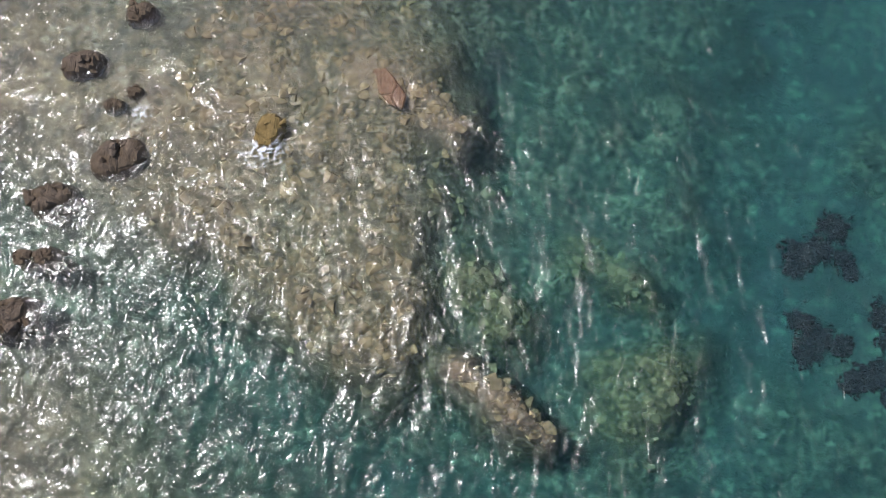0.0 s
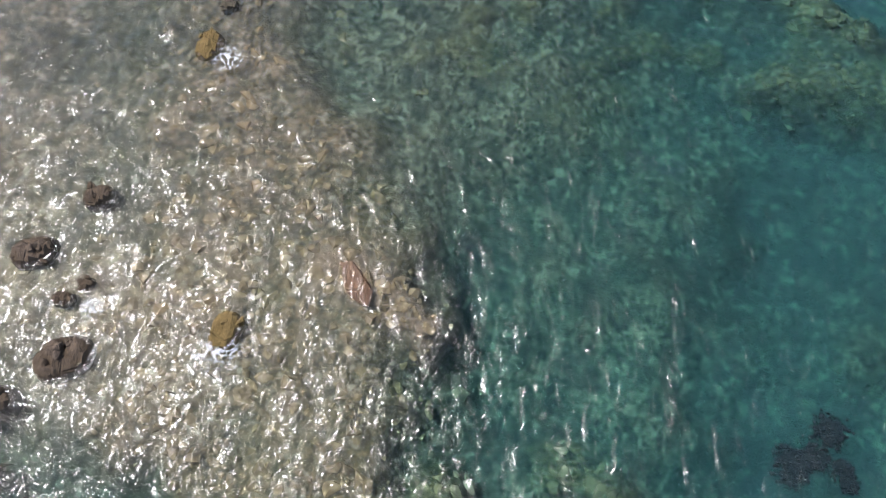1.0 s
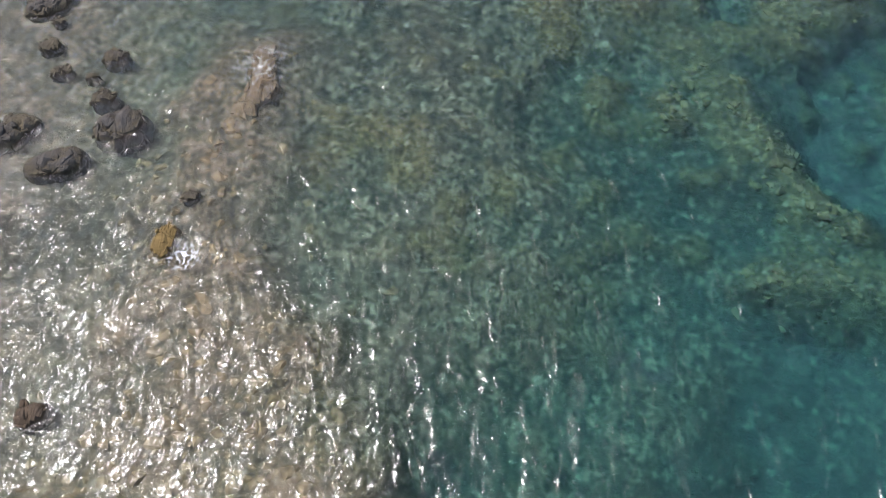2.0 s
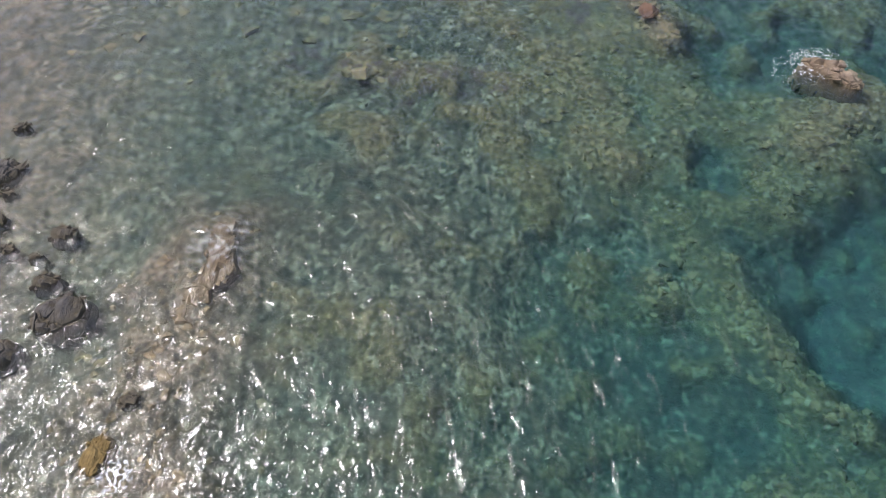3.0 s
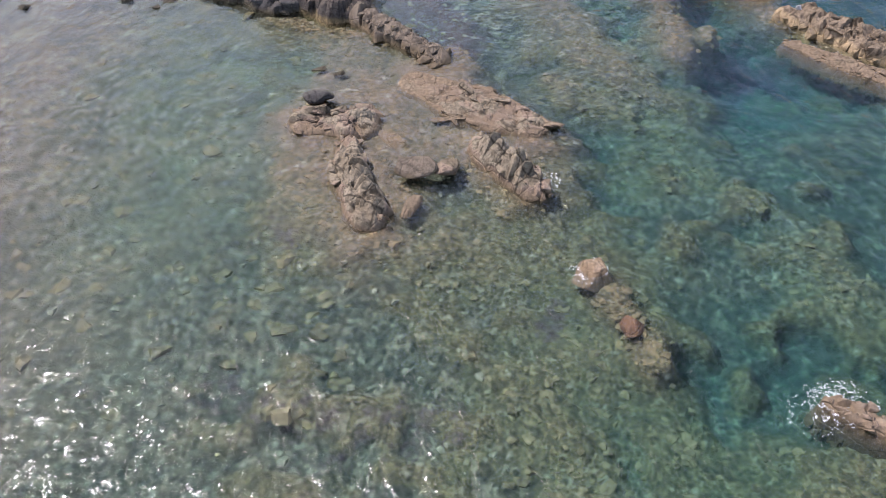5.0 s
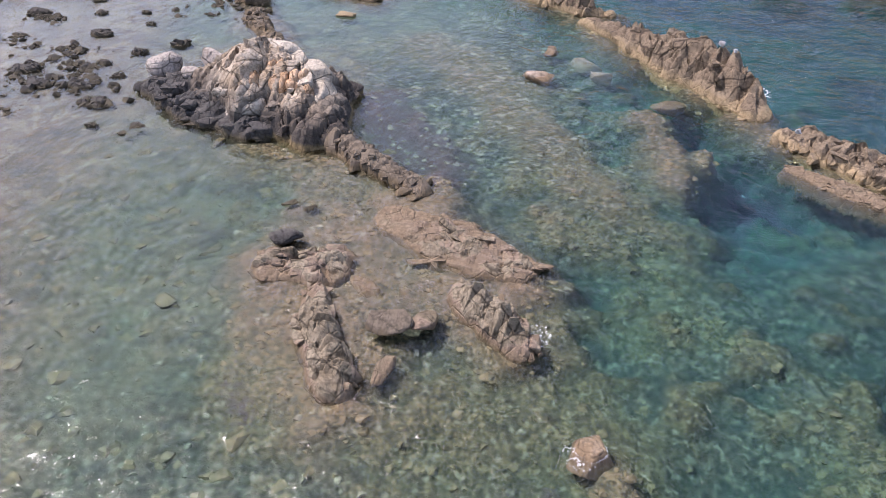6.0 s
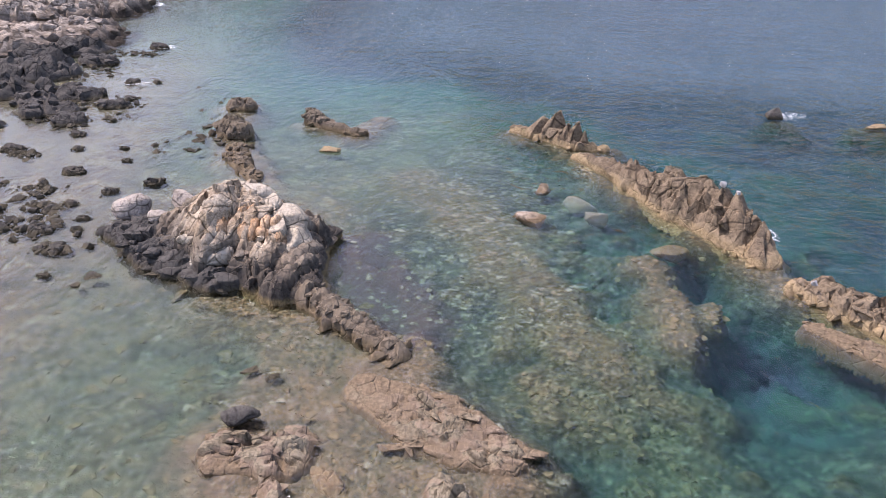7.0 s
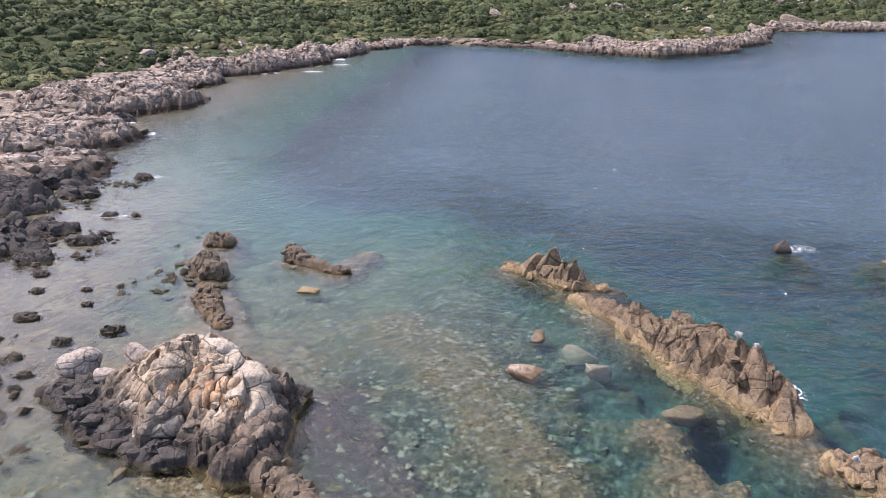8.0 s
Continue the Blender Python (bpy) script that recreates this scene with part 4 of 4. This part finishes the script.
boulder("boulder", "small pale boulder wedged among dark rocks", -17.9, 57.0, 1.25, (0.75, 0.5, 0.45), -5, PALE, 20)

boulder("boulder", "pale sunken slab among the reef rocks", -3.4, 39.1, -0.14, (0.8, 0.42, 0.2), -50, SALMON, 30)
boulder("boulder", "small dark rock awash", -8.4, 45.0, -0.02, (0.5, 0.3, 0.2), 10, DARK, 6)
boulder("boulder", "small dark rock awash", -7.2, 44.6, -0.05, (0.4, 0.25, 0.18), 60, DARK, 8)
boulder("boulder", "small reef rock beside the slab", -0.6, 36.9, 0.12, (0.6, 0.5, 0.45), 70, REEF, 31)
boulder("boulder", "long reef stone below the slab", -1.75, 34.3, -0.05, (0.75, 0.42, 0.32), 78, REEF, 29)
boulder("boulder", "white boulder on the granite ledge", 18.4, 53.4, 1.1, (0.22, 0.2, 0.22), 10, GUANO, 2)
for x, y, k in ((-8, 372, 2.6), (52, 420, 3.2), (60, 432, 2.4), (150, 470, 4.5), (190, 480, 3.6), (-102, 262, 1.6), (88, 440, 2.0)):
    zz = float(bed(np.array([float(x)]), np.array([float(y)]))[0][0])
    boulder("boulder", "pale granite boulder among the scrub", x, y, zz + 0.25 * k, (1.5 * k, k, 0.9 * k), 7 * k, COAST, int(3 * k) % 18)
boulder("boulder", "huge orange-pink granite boulder on the far shore", 131, 404, 2.0, (9.0, 6.5, 7.0), 10, SALMON, 4)
boulder("boulder", "rounded pale granite boulder behind the headland", 76, 332, 2.6, (3.8, 3.0, 3.0), 30, COAST, 21)
boulder("boulder", "tan slab awash in the deep lagoon", 12.3, 58.8, -0.95, (1.0, 0.7, 1.1), 30, REEF, 31)
rock_mass("jagged_skerry", "row of upright dark rock spikes off the headland", [(64, 273, 1.5, 0.8), (70, 276, 1.5, 1.0), (75, 281, 1.0, 0.5)], COAST, 20, (0.5, 1.2), 40, 0, 1.0, 1.4, 71, -0.6, "rock", 0.3,
          extra=[(64 + 1.3 * i, 273 + 0.85 * i + (i * 37 % 5) * 0.4, 0.6, 0.8, 0.7, 1.2 + (i * 53 % 7) * 0.22, 40 * i, 6, 22 + i % 5, COAST) for i in range(9)])
rock_mass("jagged_headland_rock", "steep dark ribbed rocks at the tip of the headland", [(78, 299, 3.0, 2.2), (84, 306, 3.5, 3.2), (89, 313, 2.0, 1.5)], COAST, 30, (0.8, 1.8), 60, 0, 1.0, 1.4, 72, -0.6, "rock", 0.35,
          extra=[(77 + 1.5 * i, 297 + 1.9 * i + (i * 37 % 5) * 0.7, 1.6, 1.3, 1.1, 2.0 + (i * 53 % 7) * 0.3, 40 * i, 8, 22 + i % 5, COAST) for i in range(9)])
# dark rocks in the shallows: x, y, size
random.seed(5)
for x, y, s in ((-10.66, -3.8, 0.72), (-12.36, -5.25, 0.6), (-12.1, -7.0, 0.3), (-12.7, -7.1, 0.28), (-12.8, -8.9, 0.7), (-12.5, -0.8, 0.6), (-10.6, -1.6, 0.25), (-11.2, -2.1, 0.28),
                (-15.7, 10.2, 0.85), (-15.2, 10.8, 0.6), (-13.9, 9.3, 0.6), (-13.2, 9.6, 0.6), (-11.8, 11.2, 0.8), (-16.3, 16.4, 0.8), (-15.5, 14.4, 0.4), (-14.7, 13.3, 0.35), (-13.5, 13.2, 0.22), (-13.0, 14.2, 0.4),
                (-12.8, 12.3, 0.4), (-8.6, 8.7, 0.3), (-11.1, 1.2, 0.45), (-16.5, 18.7, 0.3), (-15.6, 15.6, 0.25)):
    rock_mass("shallows_rock", "dark brown weedy rock breaking the surface of the shallows", [(x - 0.3 * s, y - 0.1 * s, 0.75 * s, 0.28 * s), (x + 0.3 * s, y + 0.15 * s, 0.7 * s, 0.3 * s)], DARK if y > 8 else WET, 8, (0.2 * s, 0.5 * s), random.uniform(0, 180), 0, 1.2, 0.8, int(abs(x * 10 + y)), -0.5, sink=0.6, group="rocks in the shallows")
rock_mass("awash_rock", "worn brown rock ridge awash in breaking wavelets", [(-7.7, 15.1, 0.4, 0.06), (-7.4, 13.6, 0.55, 0.16), (-7.9, 12.4, 0.35, 0.05)], BROWN, 14, (0.12, 0.32), 100, 0, 1.4, 0.7, 83, -0.5, sink=0.6).location.z = -0.17
boulder("slab", "rust-red slab just under the surface", -2.8, -0.65, -0.22, (0.75, 0.34, 0.2), -48, RED, 28)
for x, y, s in ((-6.38, -2.55, 0.4), (-9.02, 7.05, 0.42)):
    rock_mass("ochre_rock", "ochre weed-covered rock breaking the surface", [(x, y - 0.2, 0.9 * s, 0.22 * s), (x + 0.1, y + 0.2, 0.9 * s, 0.25 * s)], OCHRE, 8, (0.2 * s, 0.5 * s), 60, 0, 1.2, 0.8, int(abs(x * 10 + y)), -0.5, sink=0.6)
for x, y, s in ((-47.7, 100.2, 2.6), (-46.6, 90.2, 3.0), (-38.4, 83.7, 1.7), (-33.7, 81.2, 1.2), (-38.5, 79.1, 1.9), (-35.4, 76.6, 1.5), (-33.1, 83.3, 0.7), (-32.7, 73.6, 0.7), (-41.5, 81.5, 1.5),
                (-28.9, 66.1, 0.8), (-22.1, 64.8, 0.7), (-24.4, 63.0, 0.6), (-39.6, 103.4, 0.8), (-35.5, 88.6, 0.8), (-62.8, 140.1, 2.0), (-23.4, 54.7, 0.6), (-26.0, 60.8, 0.5), (-30.8, 59.3, 0.9), (-24.0, 58.9, 0.45), (-28.7, 57.0, 0.8), (-25.9, 57.2, 0.8), (-22.4, 51.9, 0.35),
                (-36, 70, 0.9), (-31, 70.5, 0.5), (-44, 84, 2.2), (-50, 96, 2.4), (-27.5, 71, 0.4), (-26, 68.5, 0.4), (-51, 90, 2.6), (-43, 96, 1.6), (-54, 100, 2.6), (-47, 78, 1.8), (-42, 75, 1.2)):
    s *= 1.3 if x < -37 else 1.0
    rock_mass("shore_rock", "dark weedy rock standing in the shallows", [(x - 0.4 * s, y, 0.7 * s, 0.45 * s), (x + 0.4 * s, y + 0.1 * s, 0.6 * s, 0.4 * s)], DARK, 9, (0.22 * s, 0.45 * s), random.uniform(0, 180), 0, 1.2, 0.9, int(abs(x * 10)), -0.6, "rock", 0.25, sink=0.5, group="dark rocks off the shore")


# ---- the coast ----
COAST_ROCKS = [((-60, 96), (-52, 106), 6, 2.2), ((-68, 114), (-60, 124), 8, 3.6), ((-76, 146), (-66, 158), 9, 4.8), ((-80, 172), (-72, 190), 7, 3.4), ((-80, 204), (-66, 216), 6, 4.2), ((-66, 222), (-58, 240), 6, 5.0),
               ((-60, 246), (-53, 274), 5, 4.2), ((-50, 290), (-44, 303), 4, 2.4), ((-36, 311), (-26, 314), 3, 2.6), ((-12, 309), (10, 296), 3, 0.9), ((14, 292), (26, 279), 4, 2.0), ((29, 277), (46, 266), 7, 4.4),
               ((48, 268), (60, 275), 6, 4.0), ((66, 290), (90, 318), 6, 3.6), ((98, 345), (112, 388), 6, 3.0), ((122, 398), (140, 402), 5, 4.5), ((150, 398), (200, 408), 7, 4.0)]
for i, ((ax, ay), (bx, by), w, h) in enumerate(COAST_ROCKS):
    rock_mass("coast_outcrop", "weathered pale pink granite outcrop on the shore", [(ax, ay, w, h), ((ax + bx) / 2, (ay + by) / 2, w * 1.1, h * 0.8), (bx, by, w, h)], COAST, 165, (0.3, 1.25), 60 + 9 * i, 10, 1.5, 1.0, 200 + i, -0.8, "outcrop", 0.33, facet=1.1, tilt=0.8, dome=0.2, sink=0.4, group="outcrops along the coast")


# ---- loose cover, uncountable ----
def scatter(name, label, shapes, x, y, z, size, squash, mats, seed, category):
    """Many copies of a few small shapes in one mesh."""
    r = np.random.default_rng(seed)
    V, F, base = [], [], 0
    which = r.integers(0, len(shapes), len(x))
    for k, (sv, sf) in enumerate(shapes):
        pick = np.where(which == k)[0]
        a = r.uniform(0, 6.283, len(pick))
        c, s = np.cos(a)[:, None], np.sin(a)[:, None]
        wide = r.uniform(0.7, 1.3, (len(pick), 1)) * size[pick][:, None]
        vx, vy = sv[None, :, 0] * wide, sv[None, :, 1] * size[pick][:, None]
        pts = np.stack((vx * c - vy * s + x[pick][:, None], vx * s + vy * c + y[pick][:, None],
                        sv[None, :, 2] * squash * size[pick][:, None] + z[pick][:, None]), -1).reshape(-1, 3)
        fs = (sf[None] + (np.arange(len(pick)) * len(sv))[:, None, None]).reshape(-1, 3) + base
        V.append(pts), F.append(fs)
        base += len(pts)
    me = quick_mesh(name, np.concatenate(V), np.concatenate(F), mats, None, category == "shrubs")
    return tagged(new(name, me), label, category, kind="stuff")


def stone_shape(seed):
    r = random.Random(seed)
    bm = hull([Vector((r.gauss(0, 1), r.gauss(0, 1), r.gauss(0, 1))).normalized() for _ in range(13)])
    bmesh.ops.triangulate(bm, faces=bm.faces)
    bm.verts.index_update()
    v = np.array([p.co[:] for p in bm.verts])
    f = np.array([[p.index for p in q.verts] for q in bm.faces])
    bm.free()
    return v, f


STONES = [stone_shape(k) for k in range(8)]
rng = np.random.default_rng(3)


def in_box(n, x0, x1, y0, y1):
    return rng.uniform(x0, x1, n), rng.uniform(y0, y1, n)


# pale cobbles on the lagoon floor
x, y = in_box(3800, -15, 9, 50, 82)
z = bed(x, y)[0]
scatter("lagoon_stones", "pale cobbles and boulders on the lagoon floor", STONES, x, y, np.minimum(z, -0.35), 0.05 + 0.27 * rng.random(len(x)) ** 4, 0.45, (STONE,), 1, "stones")
x, y = in_box(1700, -26, 3, 22, 58)
z = bed(x, y)[0]
scatter("shallow_stones", "scattered stones in the shallows", STONES, x, y, np.minimum(z, -0.3), 0.04 + 0.22 * rng.random(len(x)) ** 4, 0.5, (STONE,), 2, "stones")
x, y = in_box(420, -22, -3, 22, 52)
z = bed(x, y)[0]
scatter("sunken_stones", "dark grey sunken stones in the sheltered shallows", STONES, x, y, np.minimum(z, -0.6), 0.12 + 0.40 * rng.random(len(x)) ** 2, 0.4, (WEED_STONE,), 10, "stones")
# weed-covered stones on the reefs
xs, ys = [], []
for line, w, top, cover in REEFS:
    for k in range(int(60 * w * len(line))):
        i = rng.integers(0, max(1, len(line) - 1))
        t, p, q = rng.random(), line[i], line[min(i + 1, len(line) - 1)]
        xs.append(p[0] + (q[0] - p[0]) * t + rng.normal(0, 0.75 * w))
        ys.append(p[1] + (q[1] - p[1]) * t + rng.normal(0, 0.75 * w))
x, y = np.array(xs), np.array(ys)
z = bed(x, y)[0]
scatter("weedy_stones", "weed-covered stones on the sunken reefs", STONES, x, y, np.minimum(z, -0.2), 0.04 + 0.24 * rng.random(len(x)) ** 3, 0.4, (WEED_STONE,), 3, "stones")
# small dark stones on the wet flat
x, y = in_box(5200, -50, -19, 50, 92)
keep = fbm(x * 0.28, y * 0.28, 77, 4) > 0.10 + 0.1 * rng.random(len(x))
x, y = x[keep], y[keep]
scatter("shore_stones", "small dark stones on the shallow flat", STONES, x, y, 0 * x - 0.02, 0.07 + 0.42 * rng.random(len(x)) ** 3.5, 0.55, (DARK,), 4, "stones")
knots = ((-28.7, 57.0, 1.2), (-26.2, 57.3, 1.3), (-30.8, 59.4, 1.0), (-29.2, 62.9, 0.9), (-23.6, 54.8, 0.6), (-34.8, 69.1, 0.8), (-27.4, 60.2, 0.8), (-38.0, 82.0, 2.2), (-36.0, 77.0, 2.0), (-45.0, 92.0, 2.6), (-41.0, 100.0, 1.6), (-33.5, 81.5, 1.2))
x = np.concatenate([rng.normal(kx, kr, 55) for kx, ky, kr in knots])
y = np.concatenate([rng.normal(ky, 0.6 * kr, 55) for kx, ky, kr in knots])
scatter("rock_clusters", "ragged clusters of small black weedy rocks on the flat", STONES, x, y, 0 * x - 0.03, 0.10 + 0.40 * rng.random(len(x)) ** 2.5, 0.7, (DARK,), 14, "stones")
# dark sea grass tufts
xs, ys = [], []
for gx0, gy0, r0 in GRASS_BEDS:
    for k in range(int(1500 * r0 * r0) + 60):
        xs.append(gx0 + rng.normal(0, 0.5 * r0))
        ys.append(gy0 + rng.normal(0, 0.5 * r0))
x, y = np.array(xs), np.array(ys)
scatter("sea_grass", "dark patches of sea grass on the sandy bottom", STONES, x, y, bed(x, y)[0] + 0.1, rng.uniform(0.03, 0.09, len(x)), 1.1, (GRASS,), 5, "sea grass")

# loose boulders along the coast
x, y = in_box(60000, -140, 220, 85, 440)
s = inland(x, y)
wide = np.interp(y, (0, 120, 200, 235, 260), (20, 28, 18, 8, 7))
keep = (s > -1.5) & (s < wide * rng.random(len(x)) ** 0.5)
x, y = x[keep][:4200], y[keep][:4200]
scatter("shore_boulders", "jumbled pale granite boulders along the shore", STONES, x, y, bed(x, y)[0], 0.35 + 1.7 * rng.random(len(x)) ** 2.5, 0.5, (COAST,), 6, "boulders")


# pale rocks lying about in the scrub
xs, ys = [], []
for cx, cy, spread in ((52, 425, 9), (88, 440, 8), (150, 470, 16), (190, 480, 18), (104, 400, 14), (30, 400, 12), (-80, 240, 6), (-92, 214, 8)):
    xs.append(rng.normal(cx, spread, 24))
    ys.append(rng.normal(cy, spread, 24))
x, y = np.concatenate(xs), np.concatenate(ys)
scatter("scrub_rocks", "pale granite rocks scattered in the scrub", STONES, x, y, bed(x, y)[0] + 0.5, 0.7 + 2.2 * rng.random(len(x)) ** 3, 0.8, (COAST,), 9, "rocks")


def shrub_shape(seed, leaves=34):
    """A ragged dome of foliage with loose sprays standing out of it."""
    r = np.random.default_rng(seed)
    bm = bmesh.new()
    bmesh.ops.create_icosphere(bm, subdivisions=2, radius=1.0)
    bmesh.ops.delete(bm, geom=[v for v in bm.verts if v.co.z < -0.25], context="VERTS")
    shift = Vector((seed * 1.9, 0, seed))
    for v in bm.verts:
        v.co *= 0.8 + 0.45 * noise.noise(v.co * 1.3 + shift) + r.uniform(-0.14, 0.14)
    bmesh.ops.triangulate(bm, faces=bm.faces)
    bm.verts.index_update()
    V = [np.array(v.co[:]) for v in bm.verts]
    F = [tuple(v.index for v in f.verts) for f in bm.faces]
    bm.free()
    for _ in range(leaves):
        d = r.normal(size=3)
        d[2] = abs(d[2])
        d /= np.linalg.norm(d)
        p, t, b = d * r.uniform(0.75, 1.1), r.normal(size=3), r.normal(size=3)
        k = r.uniform(0.08, 0.2)
        i = len(V)
        V += [p + k * t, p + k * b, p - 0.7 * k * t]
        F.append((i, i + 1, i + 2))
    return np.array(V), np.array(F)


SHRUBS = [shrub_shape(k) for k in range(6)]
x, y = in_box(120000, -420, 520, 110, 800)
s = inland(x, y)
cover = bed(x, y)[1][:, 0]
far = np.hypot(x - 3, y - 25)
keep = (s > 3) & (s < 230) & (cover > 0.25 + 0.3 * rng.random(len(x))) & (rng.random(len(x)) < np.clip((240 / far) ** 1.3, 0, 1)) & (np.abs(x - 3) < 0.75 * (y - 20))
x, y, far = x[keep][:7200], y[keep][:7200], far[keep][:7200]
z = bed(x, y)[0]
size = (0.75 + 2.2 * rng.random(len(x)) ** 2) * (1 + far / 900) * (0.65 + 0.9 * vnoise(x * 0.06, y * 0.06, 95))
pale = fbm(x * 0.03, y * 0.03, 91) + 0.25 * rng.random(len(x)) > 0.26
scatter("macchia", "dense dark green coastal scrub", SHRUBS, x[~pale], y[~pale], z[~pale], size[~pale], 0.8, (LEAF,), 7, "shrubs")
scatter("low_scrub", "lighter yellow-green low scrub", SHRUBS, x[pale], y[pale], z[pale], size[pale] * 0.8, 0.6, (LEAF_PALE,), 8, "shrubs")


# ---- foam ----
def foam(x0, y0, reach, count, seed, stretch=1.0, turn=0.0, bead=1.0):
    r = np.random.default_rng(seed)
    count *= 40
    a, d = r.uniform(0, 6.283, count), reach * r.random(count) ** 0.6
    u, v = d * np.cos(a) * stretch, d * np.sin(a)
    c, s = math.cos(radians(turn)), math.sin(radians(turn))
    keep = np.abs(fbm(u * 3.4 / reach, v * 3.4 / reach, seed, 4)) < 0.025 + 0.045 * np.exp(-(d / reach) ** 2 * 4)
    u, v = u[keep], v[keep]
    scatter("foam", "white foam of a small wave breaking on rock", STONES, x0 + u * c - v * s, y0 + u * s + v * c, 0 * u + 0.015, bead * (0.006 + 0.015 * r.random(len(u)) ** 3 * max(reach, 0.6)), 0.2, (FOAM,), seed, "foam")


foam(5.7, 31.1, 0.7, 120, 35, 1.2, 40)
foam(13.2, 25.6, 1.0, 130, 21, 1.5, 30)
foam(14.0, 26.0, 0.9, 130, 22, 1.2, -25)
foam(26.4, 84.2, 0.9, 260, 23, 1.8, 0, 1.6)
foam(4.0, 36.5, 0.6, 120, 24, 1.5, 60)
foam(17.9, 60.2, 0.9, 140, 25, 0.5, 20)
foam(-8.2, 6.5, 0.5, 160, 26)
foam(-6.4, -3.2, 0.6, 160, 27, 1.4)
foam(-10.2, -2.3, 0.35, 70, 28)
foam(-54.6, 129.2, 2.0, 260, 29, 1.8, 10, 5.0)
foam(-50.5, 216.6, 1.3, 120, 30, 2.0, 0, 4.0)
foam(-47.2, 234.5, 1.3, 100, 31, 2.0, 0, 4.0)
foam(-65.0, 170.0, 2.4, 200, 36, 0.6, 20, 5.0)
foam(-58.5, 126.0, 1.4, 160, 37, 1.8, 30, 4.0)
foam(-52.0, 251.0, 2.4, 160, 38, 0.8, 0, 6.0)
foam(-64.0, 212.5, 2.4, 160, 39, 2.4, 0, 5.0)
foam(-7.6, 14.3, 1.0, 120, 32, 1.4, 80, 0.8)
foam(-62.0, 139.0, 1.4, 140, 33, 2.0, 0, 4.0)
foam(-39.0, 103.6, 0.9, 100, 34, 2.0, 0, 3.0)
foam(-35.0, 88.4, 0.7, 80, 40, 2.0, 0, 3.0)
foam(18.2, 60.9, 1.2, 240, 41, 0.6, 20, 2.0)
